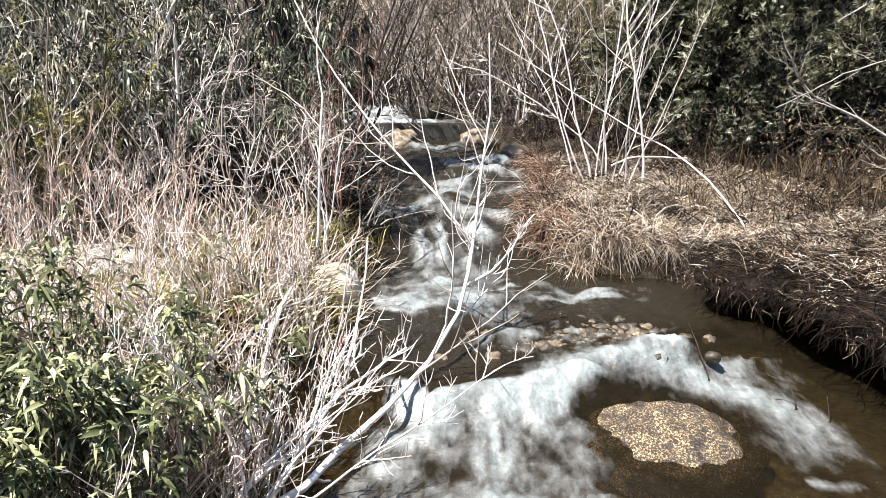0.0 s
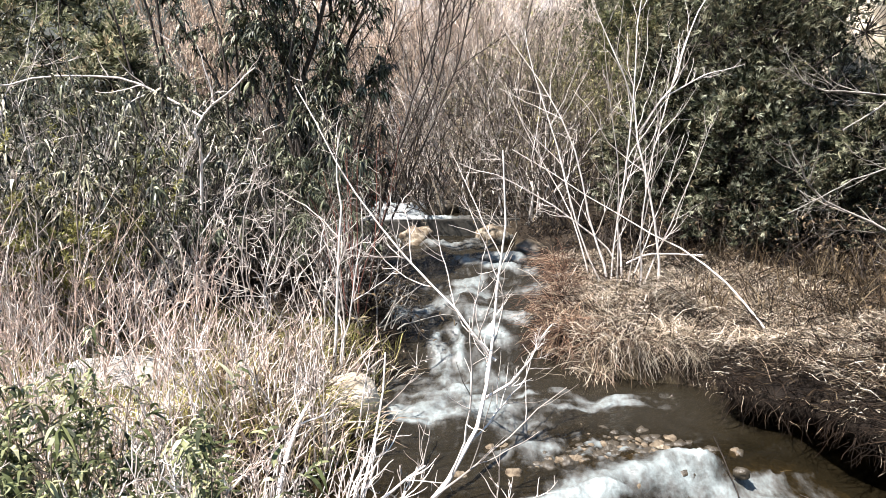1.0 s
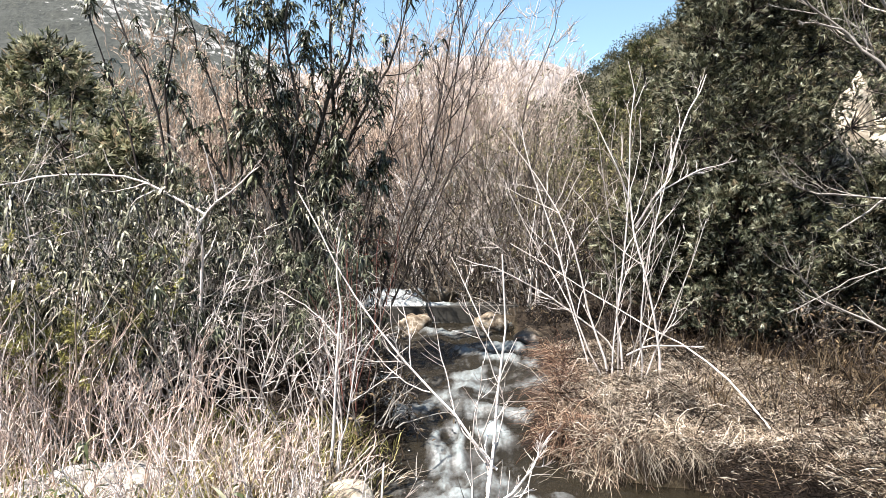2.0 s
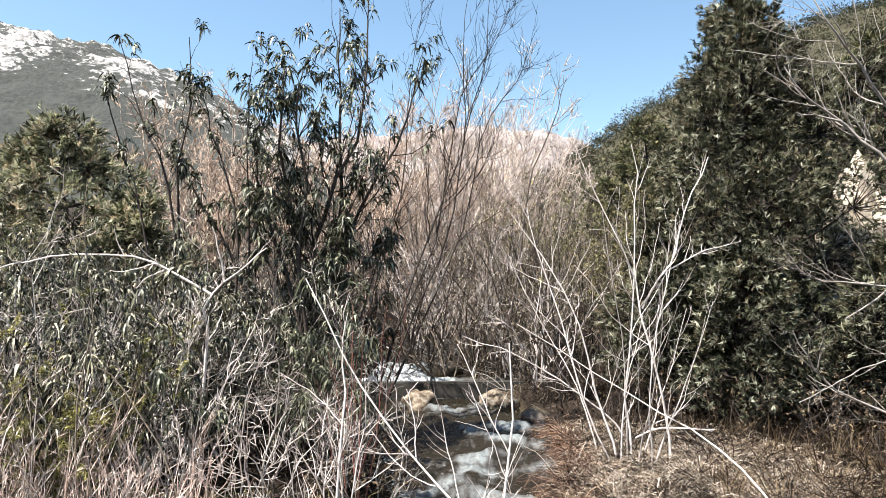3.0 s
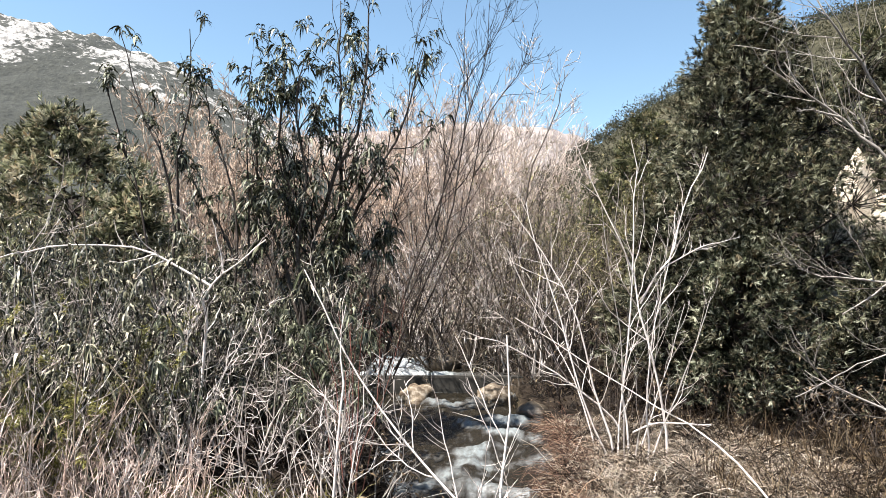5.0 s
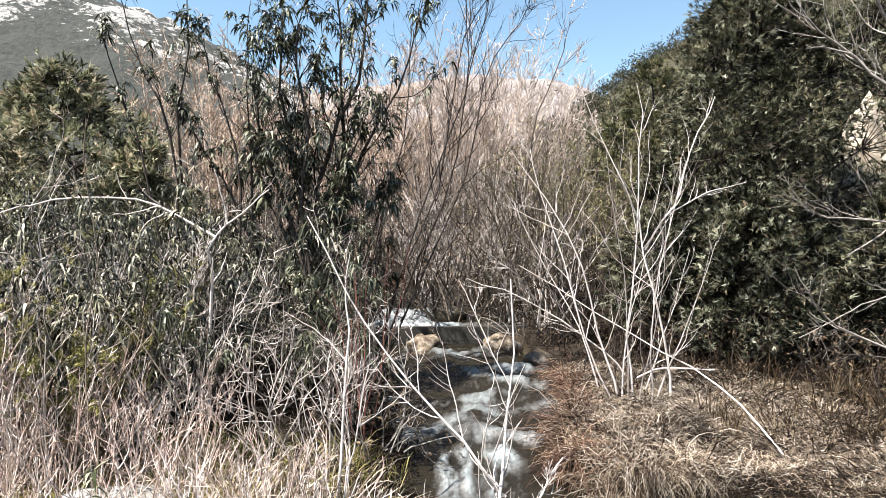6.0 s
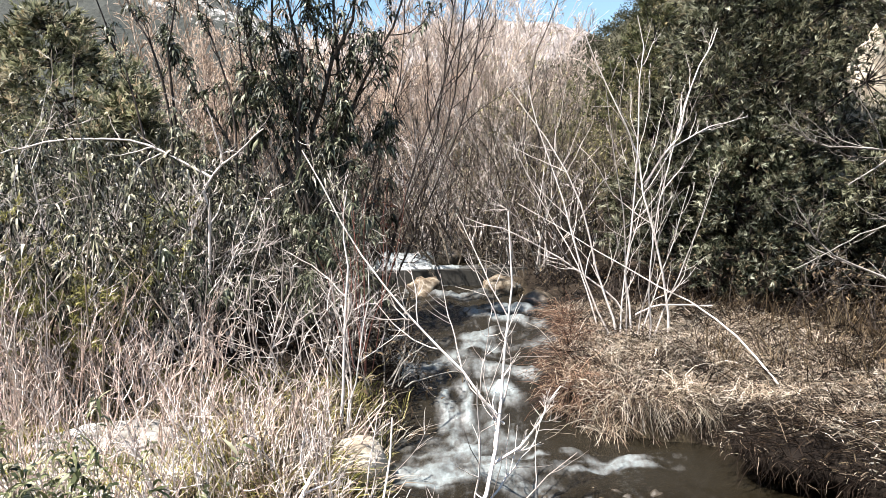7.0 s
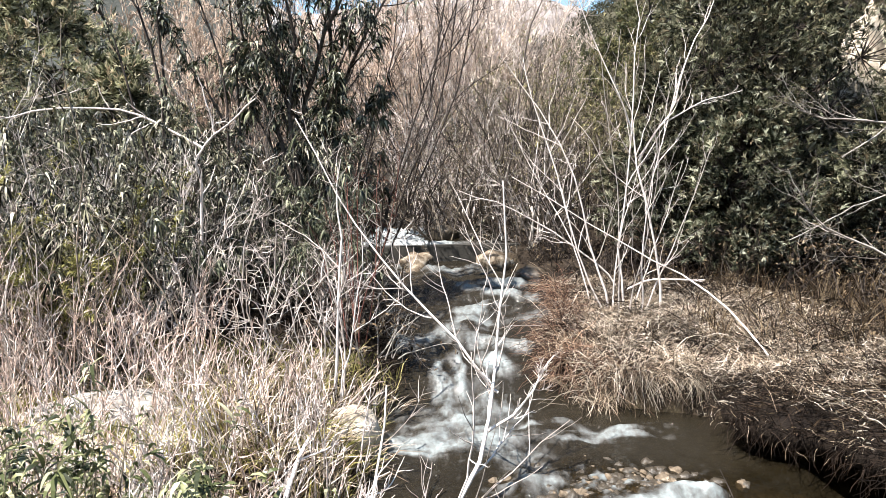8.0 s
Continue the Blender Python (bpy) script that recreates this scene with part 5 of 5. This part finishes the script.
def grass(name, label, seed, count, where, length, width, material, tilt=0.5, flow=(0.0, 0.0), droop=0.6, lift=0.0):
    """A sward of separate straws in tufts: where(x, y) keeps the points."""
    rng = np.random.default_rng(seed)
    x0, x1, y0, y1, keepit = where
    tufts = np.column_stack([rng.uniform(x0, x1, count // 9), rng.uniform(y0, y1, count // 9)])
    pts = tufts[rng.integers(0, len(tufts), count)] + rng.normal(0, 0.06, (count, 2))
    pts = pts[keepit(pts[:, 0], pts[:, 1])]
    S = rest(pts)
    S[:, 2] += lift * rng.uniform(0, 1, len(S))
    n = len(S)
    fx, fy = 0.45 * wavy(S[:, 0], S[:, 1], 4.3, seed * 0.1), 0.45 * wavy(S[:, 0], S[:, 1], 3.7, seed * 0.1 + 2)
    D = np.column_stack([rng.normal(flow[0], tilt, n) + fx, rng.normal(flow[1], tilt, n) + fy, np.full(n, 1.0)])
    v, f = blades(rng, S, D, length * rng.uniform(0.4, 1.25, n), width * rng.uniform(0.6, 1.3, n), droop)
    return tagged(new(name, raw_mesh(name, v, f, material, False)), label, "grass", kind="stuff")


def off_left(x, y, d0, d1):
    d = np.interp(y, EDGE_Y, EDGE_L) - x
    return (d > d0) & (d < d1)


def off_right(x, y, d0, d1):
    d = x - np.interp(y, EDGE_Y, EDGE_R)
    return (d > d0) & (d < d1)


grass("dry_grass", "pale dry grass standing in tufts on the near bank", 201, 15000, (-5, -0.4, 3.2, 5.9, lambda x, y: off_left(x, y, 0.0, 4.0) & (np.hypot((x + 2.7) / 0.95, (y - 4.45) / 0.6) > 1)), 0.4, 0.009, STRAW, 0.4, (0.15, -0.1))
grass("green_grass", "yellowing green grass among the dry stalks", 202, 7000, (-4, -0.4, 3.4, 6.2, lambda x, y: off_left(x, y, 0.0, 3.0)), 0.3, 0.009, GREENGRASS, 0.4)
grass("matted_grass", "matted bleached grass hanging over the far bank", 203, 64000, (0.4, 6.2, 4.5, 9.8, lambda x, y: (y > 5.1 + 0.45 * wavy(x, y, 3.1, 0.4)) & off_right(x, y, 0.12, 4.2) & (x + 0.35 * np.sin(y * 5) < 4.1)), 0.17, 0.0055, MOUND, 0.65, (-0.12, -0.3), 1.2, 0.06)
grass("reddish_grass", "reddish dead grass hanging down to the water", 204, 7000, (0.4, 3.0, 5.5, 9.5, lambda x, y: off_right(x, y, -0.05, 0.5) & (x < 1.75)), 0.3, 0.006, STRAW_RED, 0.6, (-0.5, -0.5), 1.2)
# root colour darkened further to carry the bank's shade
grass("dark_roots", "dark tangled roots and dead stalks, coloured darker for the bank's shade", 205, 9500, (1.9, 5.5, 2.7, 5.7, lambda x, y: (overhang_top(x, y) > 0) | off_right(x, y, 0.0, 2.4)), 0.22, 0.005, STRAW_DARK, 0.9, (-0.5, -0.4), 1.3)
grass("fallen_leaves", "pale curled dead leaves and stalks lying on the dark bank", 208, 7000, (2.2, 5.8, 2.9, 6.6, lambda x, y: x - np.interp(y, LIP_Y, LIP_X) > 0.25 + 0.3 * wavy(x, y, 4.0, 0.7)), 0.09, 0.013, BROWNISH, 1.1, (-0.2, -0.2), 0.6)
# twigs and litter take the straw that is darkened for shade
grass("dead_twigs", "tangle of brown dead twigs coloured darker for the bank's shade", 211, 4000, (2.2, 6.0, 2.9, 7.0, lambda x, y: x - np.interp(y, LIP_Y, LIP_X) > 0.2), 0.3, 0.006, STRAW_DULL, 1.2, (-0.2, -0.2), 0.8, 0.12)
grass("bank_litter", "brown dead stalks coloured darker for the shade under the bushes", 206, 26000, (-7, 7, 7.5, 15.5, lambda x, y: off_left(x, y, 0.0, 6.0) | (off_right(x, y, 0.2, 6.0) & (x < 2.3))), 0.32, 0.008, STRAW_DULL, 0.7, (0, 0), 0.9)
grass("near_grass", "dry grass round the leafy shoots", 207, 9000, (-3.6, -0.6, 1.0, 3.6, lambda x, y: off_left(x, y, -0.05, 3.0)), 0.42, 0.006, STRAW, 0.4)

# ---- weir and stones ----


def weir():
    bm = bmesh.new()
    bmesh.ops.create_cube(bm, size=1.0)
    for v in bm.verts:
        v.co = Vector((v.co.x * 3.9, v.co.y * 0.3, v.co.z * 0.9))
    bmesh.ops.bevel(bm, geom=bm.edges[:], offset=0.02, segments=2, affect="EDGES")
    bmesh.ops.subdivide_edges(bm, edges=bm.edges[:], cuts=3, use_grid_fill=True)
    for v in bm.verts:
        v.co += Vector((0, 0.012 * noise.noise(v.co * 3), 0.012 * noise.noise(v.co * 2.2 + Vector((5, 0, 0)))))
    me = bpy.data.meshes.new("weir")
    bm.to_mesh(me)
    bm.free()
    me.materials.append(CONCRETE)
    o = new("weir", me)
    o.location = (-0.75, 12.72, 0.475)
    return tagged(o, "low grey concrete weir across the stream", "weir")


weir()
rs = np.random.default_rng(5)


def stone(name, label, at, size, material, group="", turn=0.0, level=3, rough=0.22):
    o = new(name, lump(name, rs, size, material, level, rough))
    o.matrix_basis = pose(*at, 0, 0, turn)
    return tagged(o, label, "rock", group)


stone("stream_rock", "rounded speckled brown rock breaking the stream's surface", (1.31, 3.42, -0.11), (0.5, 0.33, 0.25), SPECKLED, "", -8, 5, 0.24)
stone("boulder", "sunlit pale ochre boulder below the weir", (0.6, 11.55, 0.68), (0.3, 0.28, 0.26), STONE, "stones below the weir", 20, rough=0.35)
stone("boulder", "ochre boulder with a broken top below the weir", (-0.75, 11.7, 0.66), (0.34, 0.28, 0.27), STONE, "stones below the weir", 75, rough=0.5)
stone("boulder", "dark wet stone above the weir", (-0.3, 13.4, 1.05), (0.3, 0.25, 0.2), STONE_DARK, "stones above the weir")
stone("boulder", "pale stone on the bank below the bushes", (-2.2, 9.3, 0.6), (0.4, 0.25, 0.15), STONE, "stones below the weir", 15)
stone("boulder", "grey stone at the foot of the grass", (1.15, 10.6, 0.62), (0.26, 0.24, 0.18), STONE_DARK, "stones below the weir")


def gravel_patch():
    """A strip of pale washed gravel lying on the near bank."""
    v, f = sheet(np.linspace(-3.7, -1.8, 44), np.linspace(3.7, 5.2, 34), lambda X, Y: ground_level(X, Y) + 0.035 + 0.02 * wavy(X, Y, 9.0) - 0.12 * smooth01((np.hypot((X + 2.75) / 0.9, (Y - 4.45) / 0.65) - 0.75) * 3))
    tagged(new("gravel_patch", raw_mesh("gravel_patch", v, f, GRAVEL)), "pale bleached gravel between the dry weeds", "gravel", kind="structure")


gravel_patch()
stone("boulder", "flat bleached limestone boulder behind the leafy shoots", (-2.7, 4.75, 0.42), (0.62, 0.34, 0.32), PALE_ROCK, "pale stones on the near bank", 10, rough=0.4)
stone("boulder", "pale lichen-spotted stone at the edge of the grass", (-0.88, 4.85, 0.36), (0.27, 0.23, 0.22), CRAG, "pale stones on the near bank", 40)
stone("boulder", "pale stone sunk in the dry grass", (-2.0, 4.1, 0.3), (0.26, 0.18, 0.14), PALE_ROCK, "pale stones on the near bank", 70)
stone("crag", "sunlit pale rock face showing between the junipers", (7.75, 12.9, 3.1), (0.75, 0.6, 1.75), CRAG, rough=0.6, level=4)


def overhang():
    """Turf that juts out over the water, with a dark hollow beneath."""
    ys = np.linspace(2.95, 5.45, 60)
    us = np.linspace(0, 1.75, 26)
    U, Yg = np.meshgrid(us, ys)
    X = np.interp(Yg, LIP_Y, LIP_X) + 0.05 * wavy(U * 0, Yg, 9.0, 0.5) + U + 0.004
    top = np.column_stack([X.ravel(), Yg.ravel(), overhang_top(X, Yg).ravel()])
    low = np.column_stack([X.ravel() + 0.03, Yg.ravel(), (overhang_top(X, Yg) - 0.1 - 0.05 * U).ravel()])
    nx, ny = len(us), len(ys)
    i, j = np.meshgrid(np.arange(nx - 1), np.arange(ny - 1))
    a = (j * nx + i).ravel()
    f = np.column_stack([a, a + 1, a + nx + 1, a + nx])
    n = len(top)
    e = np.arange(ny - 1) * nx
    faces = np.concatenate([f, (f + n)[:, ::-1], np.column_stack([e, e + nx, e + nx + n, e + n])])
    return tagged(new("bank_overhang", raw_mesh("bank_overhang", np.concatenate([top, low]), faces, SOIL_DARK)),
                  "undercut turf, wet and coloured darker for shade, jutting out over the water", "bank", kind="structure")


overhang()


def hanging_roots(label, seed, n, material, reach, drop):
    """Roots and dead stalks that hang from the lip of the undercut bank."""
    rng = np.random.default_rng(seed)
    y = rng.uniform(2.95, 5.45, n)
    x = np.interp(y, LIP_Y, LIP_X) + 0.05 * wavy(y * 0, y, 9.0, 0.5) + rng.normal(0.05, 0.06, n)
    S = np.column_stack([x, y, np.maximum(overhang_top(x, y), 0.42) + rng.uniform(-0.02, 0.03, n) - drop * rng.uniform(0, 1, n) ** 2])
    D = np.column_stack([rng.normal(-0.5, 0.4, n), rng.normal(-0.35, 0.4, n), rng.normal(-0.1, 0.45, n)])
    P = grow(rng, S, D, reach * rng.uniform(0.26, 1.0, n), 5, 0.3, -0.25)
    v, f = tubes(P, taper(rng.uniform(0.0015, 0.0045, n), 5, 0.4), 3)
    tagged(new("hanging_roots", raw_mesh("hanging_roots", v, f, material)), label, "roots", kind="stuff")


hanging_roots("roots and dead stalks coloured dark for shade, hanging over the undercut bank", 91, 700, ROOT, 0.3, 0.0)
hanging_roots("pale withered stalks caught on the undercut bank", 92, 200, MOUND, 0.16, 0.1)

# stones that break the surface of the middle pool and line the banks
for i in range(250):
    a, b = rs.normal(0, 0.5), rs.normal(0, 0.5)
    s = rs.uniform(0.018, 0.055)
    x, y = 0.98 + 0.72 * a + 0.08 * b, 4.36 + 0.28 * b - 0.06 * a
    stone("stream_stone", "wet brown stone just breaking the water", (x, y, 0.185 - 0.35 * s), (s * 1.2, s, s * 0.85), (STONE_DARK, STONE, STONE_DARK)[i % 3], "stones in the middle pool", rs.uniform(0, 180), 2, 0.6)
for i, (y, side) in enumerate(((7.9, -1), (9.7, -1), (5.15, -1))):
    s = rs.uniform(0.12, 0.24)
    x = np.interp(y, EDGE_Y, EDGE_L) - 0.02 if side < 0 else np.interp(y, EDGE_Y, EDGE_R) + 0.05
    z = float(water_level(np.array([x]), np.array([y]))[0])
    stone("bank_stone", "rough brown stone at the water's edge", (x, y, z + 0.02), (s * 1.2, s, s * 0.8), STONE_DARK, "stones along the stream", rs.uniform(0, 180), 3, 0.3)

# brambles in the dark hollow under the thicket, and brush at the end of the weir
for i, (x, y, h) in enumerate(((-1.5, 6.6, 1.0), (-1.7, 7.6, 1.1), (-1.9, 8.6, 1.0), (-2.7, 10.2, 1.2), (1.15, 12.4, 0.9), (1.6, 11.2, 0.9), (2.2, 9.8, 0.8), (-0.95, 6.3, 0.7), (-0.95, 7.1, 0.7), (-1.25, 7.9, 0.75), (-1.4, 8.7, 0.7), (-1.7, 9.7, 0.6), (-2.6, 11.2, 0.9))):
    shrub("bramble", "tangled leafless bramble with arching grey stems", "bush", (x, y), 230 + i, sides=3, n=16, height=h, reach=0.35, lean=38, r0=0.009, k=8, wig=0.2, up=-0.02,
          levels=((5, 50, 0.45, 0.2), (3, 50, 0.4, 0.2)), bark=(BARK_GREY, BARK_ASH, BARK_DARK)[i % 3], leaf=BROWNISH, leaf_n=1, leaf_l=0.06, leaf_w=0.02, group="brambles by the stream", side_up=-0.02)
for bends in ([(1.78, 3.95, -0.1), (1.74, 3.98, 0.1), (1.66, 4.05, 0.32), (1.62, 4.1, 0.42)], [(2.12, 3.6, -0.1), (2.14, 3.62, 0.08), (2.1, 3.66, 0.2), (1.98, 3.7, 0.24)], [(2.3, 3.5, -0.1), (2.29, 3.52, 0.05), (2.27, 3.55, 0.18)]):
    base = np.array(bends[0])
    pts = np.array(bends)[None]
    v, f = tubes(pts, np.linspace(0.006, 0.003, pts.shape[1])[None], 5)
    stick = new("stick", raw_mesh("stick", v - base, f, BARK_DARK))
    stick.location = base
    tagged(stick, "thin dark stick standing in the stream", "stick", "sticks in the stream")


def hanging_straw(name, label, seed, n, material, start, finish, length):
    """Long straws that hang over the edge of the grassy bank towards the water."""
    rng = np.random.default_rng(seed)
    t = rng.uniform(0, 1, n)
    y = start[1] + (finish[1] - start[1]) * t
    x = start[0] + (finish[0] - start[0]) * t
    along = np.array([finish[0] - start[0], finish[1] - start[1]])
    across = np.array([along[1], -along[0]]) / np.hypot(*along)
    d = np.abs(rng.normal(0.06, 0.12, n))
    if start[1] < finish[1] - 1:
        x = np.interp(y, EDGE_Y, EDGE_R)
        across = np.array([1.0, 0.0])
    S = rest(np.column_stack([x + across[0] * d, y + across[1] * d]))
    S[:, 2] += rng.uniform(0, 0.06, n)
    D = np.column_stack([-across[0] * rng.uniform(0.1, 1.0, n) + rng.normal(0, 0.55, n), -across[1] * rng.uniform(0.1, 1.0, n) + rng.normal(0, 0.55, n), rng.uniform(-0.3, 1.1, n)])
    P = grow(rng, S, D, length * rng.uniform(0.3, 1.2, n), 5, 0.3, -0.42)
    v, f = tubes(P, taper(rng.uniform(0.0015, 0.004, n), 5, 0.4), 3)
    tagged(new(name, raw_mesh(name, v, f, material)), label, "grass", kind="stuff")


hanging_straw("hanging_grass", "reddish dead grass hanging down the bank to the stream", 251, 3000, STRAW_RED, (0.9, 5.9), (1.2, 9.6), 0.5)
hanging_straw("hanging_grass", "pale straw hanging down the bank to the pool", 252, 2200, MOUND, (2.3, 5.7), (0.9, 5.85), 0.4)
hanging_straw("hanging_grass", "pale straw mixed into the reddish grass of the bank", 253, 700, MOUND, (0.9, 5.9), (1.2, 9.6), 0.55)

# dry brush at the foot of the junipers, its bark darkened for the shade there
for i, (x, y, h) in enumerate(((3.3, 9.5, 1.0), (4.2, 9.1, 1.1), (5.1, 8.7, 1.1), (5.8, 7.9, 1.0), (4.9, 7.4, 0.8), (2.6, 10.2, 1.0), (5.6, 6.7, 0.9))):
    shrub("dry_brush", "low brush of withered leaves and twigs coloured dark for the junipers' shade", "bush", (x, y), 260 + i, sides=3, n=14, height=h, reach=0.5, lean=30, r0=0.008, k=7, wig=0.16,
          levels=((6, 44, 0.45, 0.15), (3, 46, 0.4, 0.2)), bark=(BARK_GREY, BARK_DARK)[i % 2], leaf=BROWNISH, leaf_n=2, leaf_l=0.06, leaf_w=0.022, group="dry brush under the junipers")
shrub("tall_cane", "tall thin upright canes rising from the thicket", "cane", (-2.9, 5.0), 270, n=2, height=2.4, reach=0.9, lean=6, r0=0.006, k=10, wig=0.04, bark=BARK_TAN, levels=((3, 30, 0.1, 0.5),),
      heroes=(([(-2.83, 5.0, 0.5), (-2.88, 5.0, 1.86), (-2.85, 5.0, 2.69), (-2.87, 5.0, 3.5)], 0.007, 0.003),
              ([(-2.07, 5.2, 0.75), (-2.25, 5.2, 1.2), (-2.45, 5.2, 1.57), (-2.69, 5.2, 1.97), (-2.91, 5.2, 2.09), (-3.13, 5.2, 1.93)], 0.007, 0.003)))
grass("bleached_straw", "bright bleached straws lying over the brown mat of grass", 209, 9000, (0.6, 6.0, 5.5, 9.6, lambda x, y: off_right(x, y, 0.05, 4.2) & (x + 0.4 * np.sin(y * 4) < 3.7)), 0.16, 0.006, STRAW, 0.75, (-0.1, -0.3), 1.2, 0.09)
# near-black stalks laid where shade falls under thicket and junipers
grass("dark_litter", "stalks coloured near black for the shade in the hollow under the thicket", 210, 9000, (-3.6, -0.4, 5.7, 11.5, lambda x, y: off_left(x, y, -0.05, 2.4)), 0.3, 0.009, STRAW_DARK, 0.8, (0.3, -0.2), 1.0)
grass("dark_litter", "stalks coloured near black for the shade of the junipers", 212, 14000, (2.3, 8.5, 8.6, 12.5, lambda x, y: off_right(x, y, 0.6, 8.0)), 0.32, 0.01, STRAW_DARK, 0.8, (0.0, -0.2), 1.0)
grass("leaf_litter", "brown and bleached dead leaves lying under the brush", 213, 9000, (2.6, 7.5, 4.8, 10.5, lambda x, y: off_right(x, y, 0.5, 9.0) & (x + 0.5 * np.sin(y * 3) > 3.3)), 0.09, 0.035, BROWNISH, 1.2, (-0.2, -0.3), 0.7, 0.06)
grass("brown_stalks", "upright brown dead stalks standing in the litter", 214, 2600, (2.4, 7.0, 5.6, 9.8, lambda x, y: off_right(x, y, 0.5, 9.0) & (x + 0.5 * np.sin(y * 3) > 2.9)), 0.5, 0.009, BROWNISH, 0.3, (0.0, 0.0), 0.3)
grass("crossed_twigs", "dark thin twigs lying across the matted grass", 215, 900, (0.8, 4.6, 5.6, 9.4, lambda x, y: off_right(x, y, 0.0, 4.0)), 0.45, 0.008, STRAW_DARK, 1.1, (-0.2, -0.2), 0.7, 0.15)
grass("bank_scraps", "short pale withered leaves and twigs scattered over the dark bank", 217, 1900, (1.95, 4.6, 2.9, 5.9, lambda x, y: x - np.interp(y, LIP_Y, LIP_X) > 0.02), 0.075, 0.009, MOUND, 1.3, (-0.4, -0.3), 1.2, 0.03)
grass("bank_mat", "brown tangled stalks matted on top of the dark bank", 216, 12000, (2.6, 6.0, 2.9, 5.9, lambda x, y: x - np.interp(y, LIP_Y, LIP_X) > 0.48 + 0.3 * wavy(x, y, 3.3, 0.2)), 0.16, 0.006, MOUND, 1.0, (-0.3, -0.3), 1.1, 0.05)
